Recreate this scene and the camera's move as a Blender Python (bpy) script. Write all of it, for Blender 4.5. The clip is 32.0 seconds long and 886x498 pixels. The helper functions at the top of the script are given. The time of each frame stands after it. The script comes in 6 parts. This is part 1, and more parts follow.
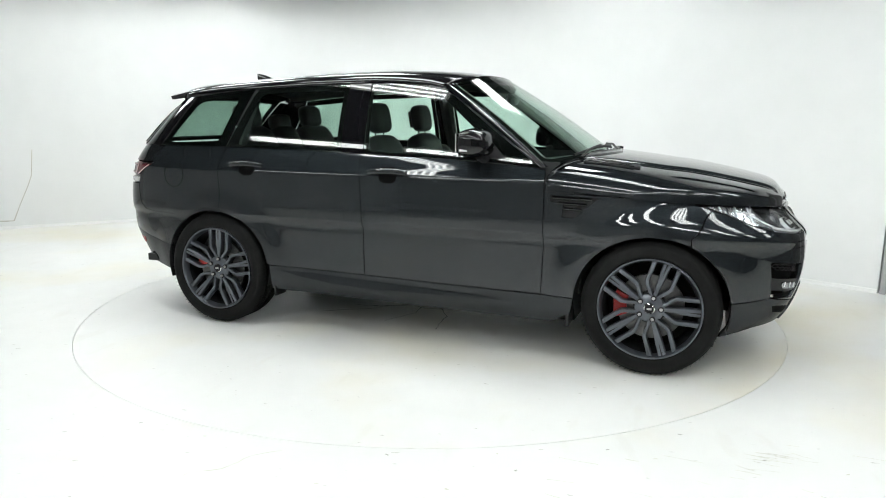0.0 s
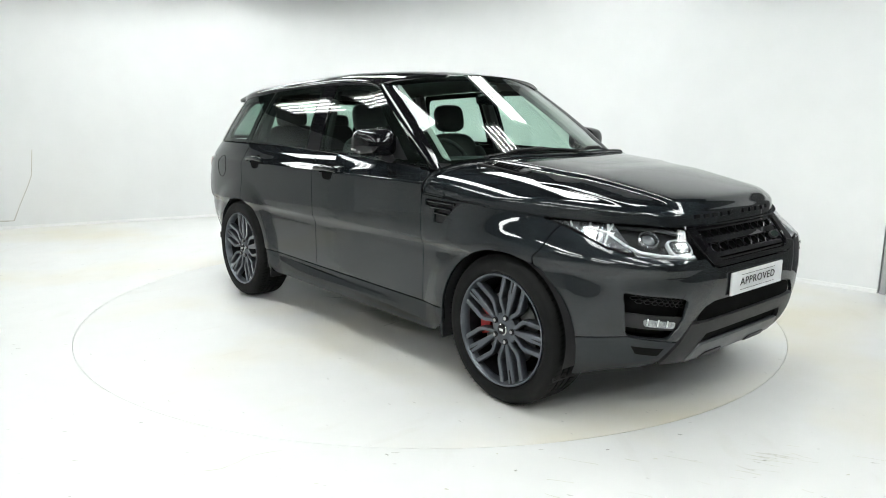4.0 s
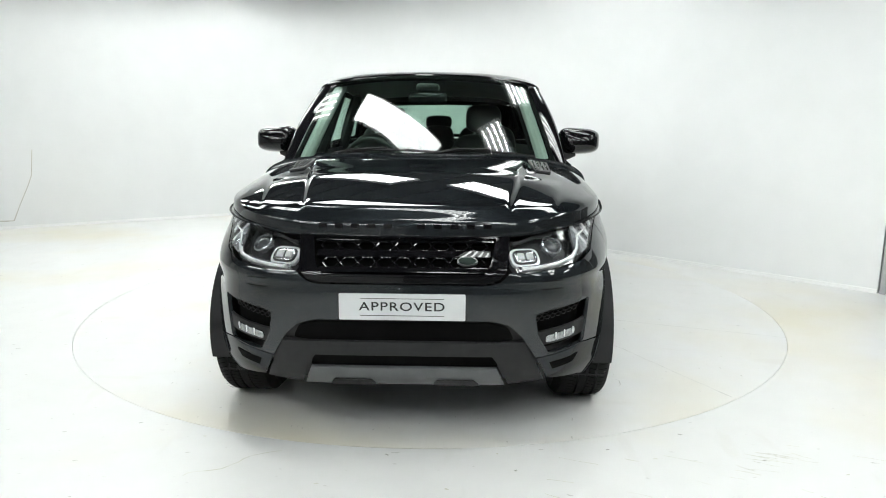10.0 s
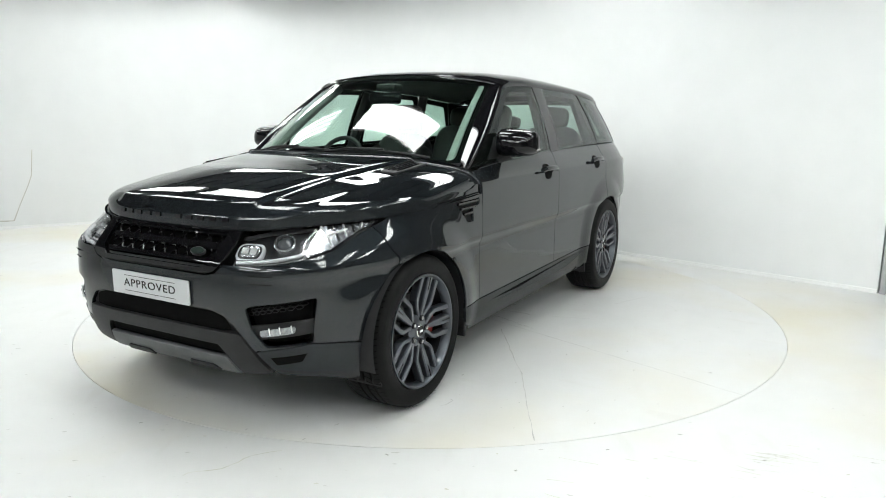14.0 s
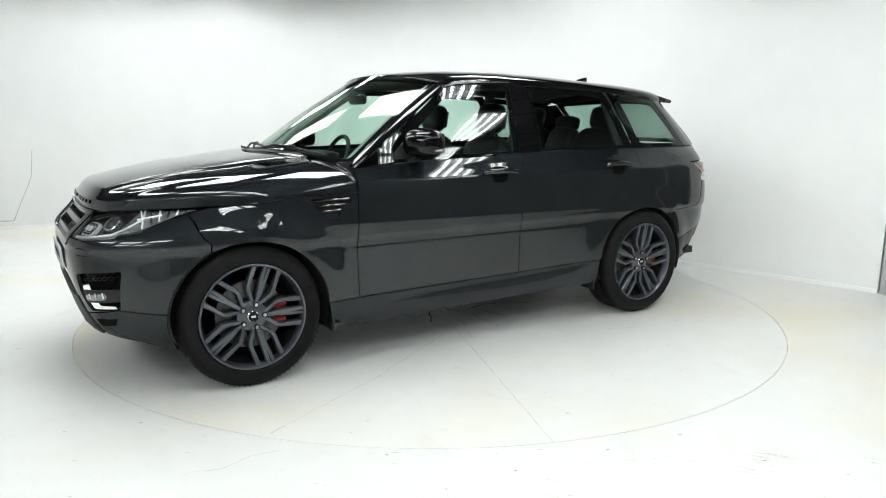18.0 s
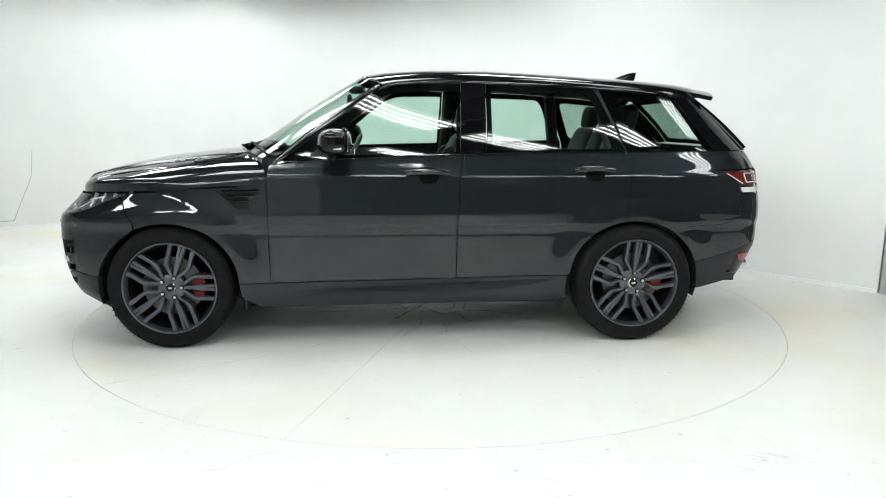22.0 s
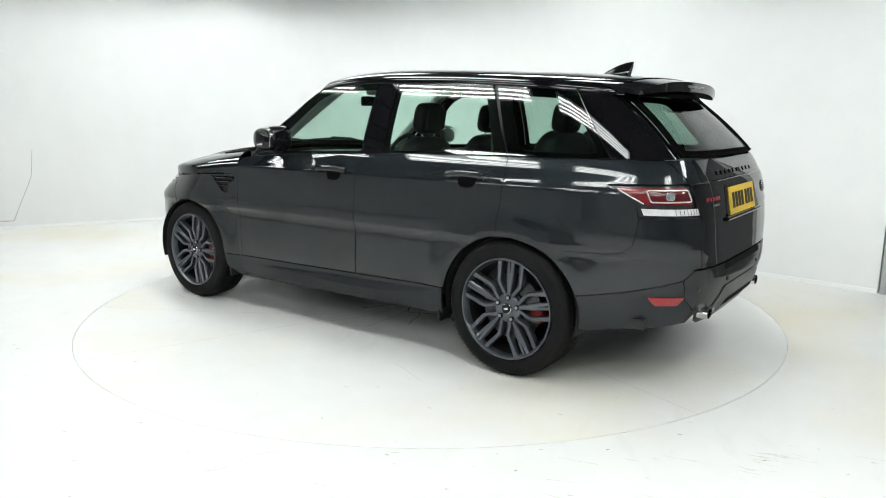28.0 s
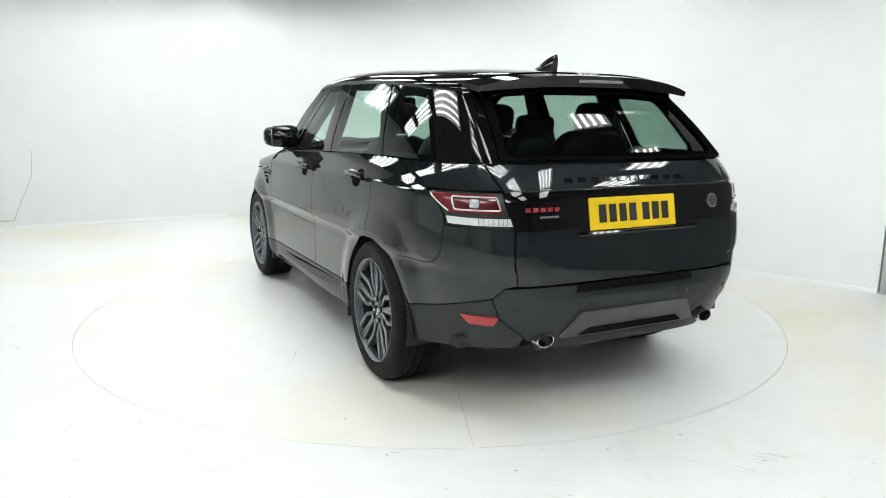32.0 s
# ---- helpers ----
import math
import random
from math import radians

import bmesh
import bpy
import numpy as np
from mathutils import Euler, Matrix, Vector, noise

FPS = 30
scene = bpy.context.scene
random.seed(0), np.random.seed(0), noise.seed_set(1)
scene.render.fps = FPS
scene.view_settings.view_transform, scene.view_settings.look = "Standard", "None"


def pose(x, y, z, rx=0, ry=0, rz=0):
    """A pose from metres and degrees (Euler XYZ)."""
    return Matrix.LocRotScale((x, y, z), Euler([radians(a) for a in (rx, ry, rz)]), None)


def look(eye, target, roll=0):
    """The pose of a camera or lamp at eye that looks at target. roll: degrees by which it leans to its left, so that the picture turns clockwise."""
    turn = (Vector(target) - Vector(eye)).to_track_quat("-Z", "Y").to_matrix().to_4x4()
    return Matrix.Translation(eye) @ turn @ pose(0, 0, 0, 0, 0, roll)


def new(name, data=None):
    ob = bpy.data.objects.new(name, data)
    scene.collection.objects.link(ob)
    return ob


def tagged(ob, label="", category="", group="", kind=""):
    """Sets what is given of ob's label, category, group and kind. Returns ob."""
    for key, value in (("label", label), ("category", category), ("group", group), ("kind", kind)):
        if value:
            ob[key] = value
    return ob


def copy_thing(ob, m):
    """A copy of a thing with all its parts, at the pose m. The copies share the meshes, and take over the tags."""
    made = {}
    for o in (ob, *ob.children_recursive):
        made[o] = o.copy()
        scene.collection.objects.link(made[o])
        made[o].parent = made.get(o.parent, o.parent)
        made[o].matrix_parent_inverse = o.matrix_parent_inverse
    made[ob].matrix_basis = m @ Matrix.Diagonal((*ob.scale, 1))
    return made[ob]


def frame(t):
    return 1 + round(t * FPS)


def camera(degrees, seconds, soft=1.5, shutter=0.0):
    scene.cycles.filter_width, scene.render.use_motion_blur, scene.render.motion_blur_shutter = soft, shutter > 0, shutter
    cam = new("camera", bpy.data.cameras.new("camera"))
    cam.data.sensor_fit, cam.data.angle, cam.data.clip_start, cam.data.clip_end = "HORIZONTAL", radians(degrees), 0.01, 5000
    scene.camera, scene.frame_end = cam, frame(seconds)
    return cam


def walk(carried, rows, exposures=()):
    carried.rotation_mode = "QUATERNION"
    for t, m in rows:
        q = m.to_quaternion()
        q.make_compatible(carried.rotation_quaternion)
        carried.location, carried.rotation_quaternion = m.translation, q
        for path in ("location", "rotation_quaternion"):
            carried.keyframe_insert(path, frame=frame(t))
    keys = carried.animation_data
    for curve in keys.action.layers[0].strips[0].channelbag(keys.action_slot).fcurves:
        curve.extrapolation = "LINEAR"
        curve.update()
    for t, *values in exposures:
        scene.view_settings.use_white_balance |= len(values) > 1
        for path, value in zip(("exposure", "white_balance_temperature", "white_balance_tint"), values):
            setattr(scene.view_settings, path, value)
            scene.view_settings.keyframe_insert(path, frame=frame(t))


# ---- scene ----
from mathutils.geometry import delaunay_2d_cdt

# ---------------------------------------------------------------- camera
cam = camera(64.13, 32.0, soft=1.0)
EYE = (0.0, -5.316, 1.399)
AIM = (0.0725, -0.4005, 0.4883)
walk(cam, [(0.0, look(EYE, AIM, 0.31)), (32.0, look(EYE, AIM, 0.31))])

# ---------------------------------------------------------------- world and exposure
world = bpy.data.worlds.new("studio_world")
scene.world = world
world.use_nodes = True
world.node_tree.nodes["Background"].inputs[0].default_value = (0.6, 0.65, 0.7, 1)
world.node_tree.nodes["Background"].inputs[1].default_value = 0.02
scene.view_settings.exposure = 0.0
TUBE_POWER = 18.3


# ---------------------------------------------------------------- materials
def mat(name, base, rough=0.5, metal=0.0, coat=0.0, coat_rough=0.03, vary=0.15, scale=12.0, bump=0.0, bump_scale=60.0,
        stain=0.0, stain_scale=1.5, ior=1.5, fleck=0.0, spec=0.5, coat_ior=1.5, tint=1.0):
    """A principled material with colour variation at two scales and fine relief."""
    m = bpy.data.materials.new(name)
    m.use_nodes = True
    nt = m.node_tree
    p = nt.nodes["Principled BSDF"]
    p.inputs["Roughness"].default_value = rough
    p.inputs["Metallic"].default_value = metal
    p.inputs["IOR"].default_value = ior
    p.inputs["Specular IOR Level"].default_value = spec
    p.inputs["Coat Weight"].default_value = coat
    p.inputs["Coat Roughness"].default_value = coat_rough
    p.inputs["Coat IOR"].default_value = coat_ior
    p.inputs["Specular Tint"].default_value = (tint, tint, tint, 1)
    co = nt.nodes.new("ShaderNodeTexCoord")

    def noise_ramp(sc, lo, hi, detail=4.0):
        n = nt.nodes.new("ShaderNodeTexNoise")
        n.inputs["Scale"].default_value = sc
        n.inputs["Detail"].default_value = detail
        nt.links.new(co.outputs["Object"], n.inputs["Vector"])
        r = nt.nodes.new("ShaderNodeMapRange")
        r.inputs["From Min"].default_value = 0.3
        r.inputs["From Max"].default_value = 0.7
        r.inputs["To Min"].default_value = lo
        r.inputs["To Max"].default_value = hi
        nt.links.new(n.outputs["Fac"], r.inputs["Value"])
        return r.outputs["Result"]

    a = noise_ramp(scale, 1 - vary, 1 + vary)
    b = noise_ramp(stain_scale, 1 - stain, 1.0, 6.0)
    mul = nt.nodes.new("ShaderNodeMath")
    mul.operation = "MULTIPLY"
    nt.links.new(a, mul.inputs[0])
    nt.links.new(b, mul.inputs[1])
    out = mul.outputs[0]
    if fleck:
        f = noise_ramp(900.0, 1 - fleck, 1 + fleck, 1.0)
        mu = nt.nodes.new("ShaderNodeMath")
        mu.operation = "MULTIPLY"
        nt.links.new(out, mu.inputs[0])
        nt.links.new(f, mu.inputs[1])
        out = mu.outputs[0]
    v = nt.nodes.new("ShaderNodeVectorMath")
    v.operation = "SCALE"
    v.inputs[0].default_value = base
    nt.links.new(out, v.inputs["Scale"])
    nt.links.new(v.outputs[0], p.inputs["Base Color"])
    if bump:
        n = nt.nodes.new("ShaderNodeTexNoise")
        n.inputs["Scale"].default_value = bump_scale
        n.inputs["Detail"].default_value = 5.0
        nt.links.new(co.outputs["Object"], n.inputs["Vector"])
        bp = nt.nodes.new("ShaderNodeBump")
        bp.inputs["Strength"].default_value = bump
        bp.inputs["Distance"].default_value = 0.002
        nt.links.new(n.outputs["Fac"], bp.inputs["Height"])
        nt.links.new(bp.outputs[0], p.inputs["Normal"])
    return m


def pane_mat(name, tint, rough=0.0, ior=1.5):
    """Clear tinted sheet: what passes is tinted, the gloss follows Fresnel."""
    m = bpy.data.materials.new(name)
    m.use_nodes = True
    nt = m.node_tree
    nt.nodes.remove(nt.nodes["Principled BSDF"])
    tr = nt.nodes.new("ShaderNodeBsdfTransparent")
    tr.inputs[0].default_value = (*tint, 1)
    gl = nt.nodes.new("ShaderNodeBsdfGlossy")
    gl.inputs["Roughness"].default_value = rough
    lw = nt.nodes.new("ShaderNodeLayerWeight")
    lw.inputs["Blend"].default_value = 0.5
    pw = nt.nodes.new("ShaderNodeMath")
    pw.operation = "POWER"
    pw.inputs[1].default_value = 5.0
    nt.links.new(lw.outputs["Facing"], pw.inputs[0])
    f0 = ((ior - 1) / (ior + 1)) ** 2 * 1.7
    fr = nt.nodes.new("ShaderNodeMath")
    fr.operation = "MULTIPLY_ADD"
    fr.inputs[1].default_value = 1 - f0
    fr.inputs[2].default_value = f0
    nt.links.new(pw.outputs[0], fr.inputs[0])
    mx = nt.nodes.new("ShaderNodeMixShader")
    nt.links.new(fr.outputs[0], mx.inputs[0])
    nt.links.new(tr.outputs[0], mx.inputs[1])
    nt.links.new(gl.outputs[0], mx.inputs[2])
    nt.links.new(mx.outputs[0], nt.nodes["Material Output"].inputs[0])
    return m


def glow_mat(name, colour, power):
    m = bpy.data.materials.new(name)
    m.use_nodes = True
    p = m.node_tree.nodes["Principled BSDF"]
    p.inputs["Base Color"].default_value = (0.8, 0.8, 0.8, 1)
    p.inputs["Emission Color"].default_value = (*colour, 1)
    p.inputs["Emission Strength"].default_value = power
    return m


PAINT = mat("grey_metallic_paint", (0.0165, 0.0198, 0.0228), 0.40, 0.6, 1.0, 0.006, 0.04, 3.0, fleck=0.22, spec=0.0, coat_ior=1.58, tint=0.1)
LOWER = mat("grey_lower_paint", (0.026, 0.029, 0.032), 0.42, 0.6, 0.6, 0.10, 0.05, 3.0, fleck=0.2, spec=0.0, tint=0.1)
GLOSS_BLACK = mat("gloss_black", (0.005, 0.005, 0.006), 0.3, 0.0, 1.0, 0.010, 0.1, spec=0.0)
SATIN_BLACK = mat("satin_black_plastic", (0.017, 0.017, 0.018), 0.48, 0.0, spec=0.28, vary=0.2, bump=0.15, bump_scale=400)
# near-black for trim, seams and underside, and for shade painted into openings
DARK = mat("black_trim_and_recess_shade", (0.004, 0.004, 0.004), 0.8, spec=0.05)
RUBBER = mat("tyre_rubber", (0.007, 0.007, 0.007), 0.65, spec=0.16, vary=0.25, bump=0.2, bump_scale=300)
RIM = mat("satin_dark_grey_alloy", (0.100, 0.110, 0.128), 0.36, 0.75, 0.5, 0.10, 0.06)
# wheel alloy darkened for shade between the spokes; also the dark cap face
RIM_IN = mat("dark_and_shaded_alloy", (0.014, 0.014, 0.016), 0.5, 0.6)
SKID = mat("silver_satin_plate", (0.15, 0.155, 0.16), 0.42, 0.6, vary=0.08)
CHROME = mat("chrome", (0.75, 0.75, 0.75), 0.08, 1.0, vary=0.03)
STEEL = mat("brushed_steel_disc", (0.11, 0.11, 0.11), 0.4, 0.9, vary=0.12, scale=30)
RED_PAINT = mat("red_caliper", (0.30, 0.012, 0.01), 0.4, vary=0.2)
GLASS = pane_mat("green_tint_glass", (0.72, 0.86, 0.79))
PRIVACY = pane_mat("dark_tint_glass", (0.43, 0.56, 0.50))
CLEAR = pane_mat("clear_lens", (0.93, 0.94, 0.95))
RED_LENS = mat("red_lens", (0.15, 0.007, 0.009), 0.25, 0.0, 0.8, vary=0.15, scale=40)
RED_REFL = mat("red_reflector", (0.34, 0.010, 0.012), 0.3, 0.0, 0.6, vary=0.15, scale=60)
WHITE_LENS = mat("white_lens", (0.62, 0.62, 0.62), 0.15, 0.0, 1.0, vary=0.1, scale=40)
CLOTH = mat("black_leather", (0.016, 0.016, 0.017), 0.5, vary=0.2, bump=0.3, bump_scale=250)
TRIM = mat("dark_cabin_plastic", (0.018, 0.019, 0.020), 0.6, vary=0.2, bump=0.2, bump_scale=300)
LINING = mat("pale_grey_lining", (0.32, 0.33, 0.32), 0.9, vary=0.08, bump=0.3, bump_scale=300)
PLATE_W = mat("white_plate", (0.62, 0.63, 0.64), 0.35, vary=0.03)
PLATE_Y = mat("yellow_plate", (0.72, 0.48, 0.01), 0.3, vary=0.03)
INK = mat("black_ink", (0.01, 0.01, 0.01), 0.5)


def floor_mat(name, base, stain_col):
    """Worn glossy white floor paint: yellowed patches, fine scuffs and dull spots."""
    m = mat(name, base, 0.40, vary=0.015, scale=5, bump=0.06, bump_scale=30)
    nt = m.node_tree
    p = nt.nodes["Principled BSDF"]
    old = p.inputs["Base Color"].links[0].from_socket
    co = nt.nodes.new("ShaderNodeTexCoord")

    def field(scale, lo, hi, detail, stretch):
        mp = nt.nodes.new("ShaderNodeMapping")
        mp.inputs["Scale"].default_value = stretch
        nt.links.new(co.outputs["Object"], mp.inputs["Vector"])
        n = nt.nodes.new("ShaderNodeTexNoise")
        n.inputs["Scale"].default_value = scale
        n.inputs["Detail"].default_value = detail
        nt.links.new(mp.outputs[0], n.inputs["Vector"])
        r = nt.nodes.new("ShaderNodeMapRange")
        r.inputs["From Min"].default_value = lo
        r.inputs["From Max"].default_value = hi
        nt.links.new(n.outputs["Fac"], r.inputs["Value"])
        return r.outputs["Result"]

    def blend(a, fac, colour, amount):
        mu = nt.nodes.new("ShaderNodeMath")
        mu.operation = "MULTIPLY"
        mu.inputs[1].default_value = amount
        nt.links.new(fac, mu.inputs[0])
        mx = nt.nodes.new("ShaderNodeMix")
        mx.data_type = "RGBA"
        nt.links.new(mu.outputs[0], mx.inputs["Factor"])
        nt.links.new(a, mx.inputs["A"])
        mx.inputs["B"].default_value = (*colour, 1)
        return mx.outputs["Result"]

    c = blend(old, field(0.55, 0.50, 0.72, 6.0, (1, 1, 1)), stain_col, 0.8)
    c = blend(c, field(2.2, 0.62, 0.70, 9.0, (3.0, 0.7, 1)), (0.60, 0.57, 0.50), 0.12)
    c = blend(c, field(16.0, 0.72, 0.76, 2.0, (1, 2.5, 1)), (0.35, 0.33, 0.30), 0.5)
    nt.links.new(c, p.inputs["Base Color"])
    rg = nt.nodes.new("ShaderNodeMapRange")
    rg.inputs["To Min"].default_value = 0.30
    rg.inputs["To Max"].default_value = 0.55
    nt.links.new(field(1.3, 0.3, 0.7, 6.0, (1, 1, 1)), rg.inputs["Value"])
    nt.links.new(rg.outputs["Result"], p.inputs["Roughness"])
    return m


FLOOR = floor_mat("worn_white_floor_paint", (0.785, 0.785, 0.775), (0.765, 0.715, 0.58))
WALL = mat("white_wall_paint", (0.785, 0.792, 0.795), 0.85, vary=0.015, scale=3, bump=0.1, stain=0.03, stain_scale=0.5)
DARK_WALL = mat("grey_wall_paint", (0.10, 0.10, 0.10), 0.8, vary=0.1, scale=2)
CEIL = mat("dark_ceiling_sheet", (0.045, 0.045, 0.048), 0.8, vary=0.1, scale=2)
FRAME_GREY = mat("grey_door_frame", (0.42, 0.42, 0.43), 0.4, 0.3)
SKIRT = mat("white_gloss_strip", (0.86, 0.86, 0.86), 0.3, vary=0.02)
CRACK = mat("dark_crack", (0.05, 0.045, 0.04), 0.9)
TUBE = glow_mat("fluorescent_tube", (0.95, 1.0, 0.98), TUBE_POWER)
DIFFUSER = glow_mat("glowing_diffuser", (0.95, 1.0, 0.98), TUBE_POWER * 0.9)
HOUSING = mat("white_fixture", (0.7, 0.7, 0.7), 0.4)


# ---------------------------------------------------------------- mesh helpers
def link_mesh(name, verts, faces, material, parent=None, normals=None, label=""):
    me = bpy.data.meshes.new(name)
    me.from_pydata([tuple(v) for v in verts], [], faces)
    me.materials.append(material)
    if normals is not None:
        me.shade_smooth()
        me.normals_split_custom_set_from_vertices([tuple(n) for n in normals])
    ob = new(name, me)
    if parent is not None:
        ob.parent = parent
    if label:
        tagged(ob, label=label)
    return ob


def part(name, bm, material, parent=None, label="", smooth=False):
    me = bpy.data.meshes.new(name)
    bmesh.ops.recalc_face_normals(bm, faces=bm.faces)
    bm.to_mesh(me)
    bm.free()
    me.materials.append(material)
    if smooth:
        me.shade_smooth()
        me.set_sharp_from_angle(angle=radians(35))
    ob = new(name, me)
    if parent is not None:
        ob.parent = parent
    if label:
        tagged(ob, label=label)
    return ob


def box_bm(cx, cy, cz, sx, sy, sz, bevel=0.0, m=None, seg=2):
    bm = bmesh.new()
    bmesh.ops.create_cube(bm, size=1.0, matrix=Matrix.Diagonal((sx, sy, sz, 1)))
    if bevel:
        bmesh.ops.bevel(bm, geom=bm.edges[:], offset=bevel, segments=seg, profile=0.5, affect="EDGES")
    bmesh.ops.transform(bm, matrix=Matrix.Translation((cx, cy, cz)) @ (m or Matrix.Identity(4)), verts=bm.verts)
    return bm


def ring_bm(profile, n=64, axis="y"):
    """Turns a closed profile of (radius, along) about the y axis."""
    bm = bmesh.new()
    rows = []
    for i in range(n):
        a = 2 * math.pi * i / n
        rows.append([bm.verts.new((r * math.cos(a), d, r * math.sin(a))) for r, d in profile])
    k = len(profile)
    for i in range(n):
        for j in range(k):
            bm.faces.new((rows[i][j], rows[i][(j + 1) % k], rows[(i + 1) % n][(j + 1) % k], rows[(i + 1) % n][j]))
    return bm


def tube_along(points, radius, seg=8):
    """A round bar along points."""
    bm = bmesh.new()
    pts = [Vector(p) for p in points]
    rows = []
    for i, p in enumerate(pts):
        d = (pts[min(i + 1, len(pts) - 1)] - pts[max(i - 1, 0)]).normalized()
        s = d.cross(Vector((0, 0, 1)) if abs(d.z) < 0.9 else Vector((1, 0, 0))).normalized()
        t = d.cross(s)
        rows.append([bm.verts.new(p + radius * (math.cos(2 * math.pi * k / seg) * s + math.sin(2 * math.pi * k / seg) * t)) for k in range(seg)])
    for a, b in zip(rows, rows[1:]):
        for k in range(seg):
            bm.faces.new((a[k], a[(k + 1) % seg], b[(k + 1) % seg], b[k]))
    bm.faces.new(rows[0])
    bm.faces.new(rows[-1])
    return bm


def curve_fn(pairs):
    """A smooth monotone-ish interpolation through (x, y) pairs."""
    xs = np.array([p[0] for p in pairs], float)
    ys = np.array([p[1] for p in pairs], float)
    h = np.diff(xs)
    d = np.diff(ys) / h
    m = np.empty_like(xs)
    m[0], m[-1] = d[0], d[-1]
    m[1:-1] = (d[:-1] * h[1:] + d[1:] * h[:-1]) / (h[1:] + h[:-1])

    def f(x):
        x = np.clip(x, xs[0], xs[-1])
        i = np.clip(np.searchsorted(xs, x) - 1, 0, len(h) - 1)
        t = (x - xs[i]) / h[i]
        return ((1 + 2 * t) * (1 - t) ** 2 * ys[i] + t * (1 - t) ** 2 * h[i] * m[i]
                + t * t * (3 - 2 * t) * ys[i + 1] + t * t * (t - 1) * h[i] * m[i + 1])
    return f


def inside(loop, pts):
    """Even-odd test of points against one closed loop."""
    x, y = pts[:, 0], pts[:, 1]
    res = np.zeros(len(pts), bool)
    n = len(loop)
    for i in range(n):
        x0, y0 = loop[i]
        x1, y1 = loop[(i + 1) % n]
        if y0 == y1:
            continue
        c = ((y0 > y) != (y1 > y)) & (x < (x1 - x0) * (y - y0) / (y1 - y0) + x0)
        res ^= c
    return res


def densify(loop, step):
    out = []
    n = len(loop)
    for i in range(n):
        a, b = np.array(loop[i], float), np.array(loop[(i + 1) % n], float)
        k = max(1, int(np.ceil(np.hypot(*(b - a)) / step)))
        out += [tuple(a + (b - a) * j / k) for j in range(k)]
    return out


def rounded(loop, r, seg=5):
    """A loop with its corners rounded by radius r (or one radius for each corner)."""
    n = len(loop)
    out = []
    for i in range(n):
        p = np.array(loop[i], float)
        a = np.array(loop[i - 1], float) - p
        b = np.array(loop[(i + 1) % n], float) - p
        rr = r[i] if isinstance(r, (list, tuple)) else r
        la, lb = np.hypot(*a), np.hypot(*b)
        k = min(rr, 0.45 * la, 0.45 * lb)
        if k < 1e-4:
            out.append(tuple(p))
            continue
        A, B = p + a / la * k, p + b / lb * k
        for j in range(seg + 1):
            t = j / seg
            out.append(tuple((1 - t) ** 2 * A + 2 * t * (1 - t) * p + t * t * B))
    return out


def surf_normal(surf, u, v, h=0.004):
    a = (surf(u + h, v) - surf(u - h, v))
    b = (surf(u, v + h) - surf(u, v - h))
    n = np.cross(a, b)
    return n / np.maximum(np.linalg.norm(n, axis=-1, keepdims=True), 1e-12)


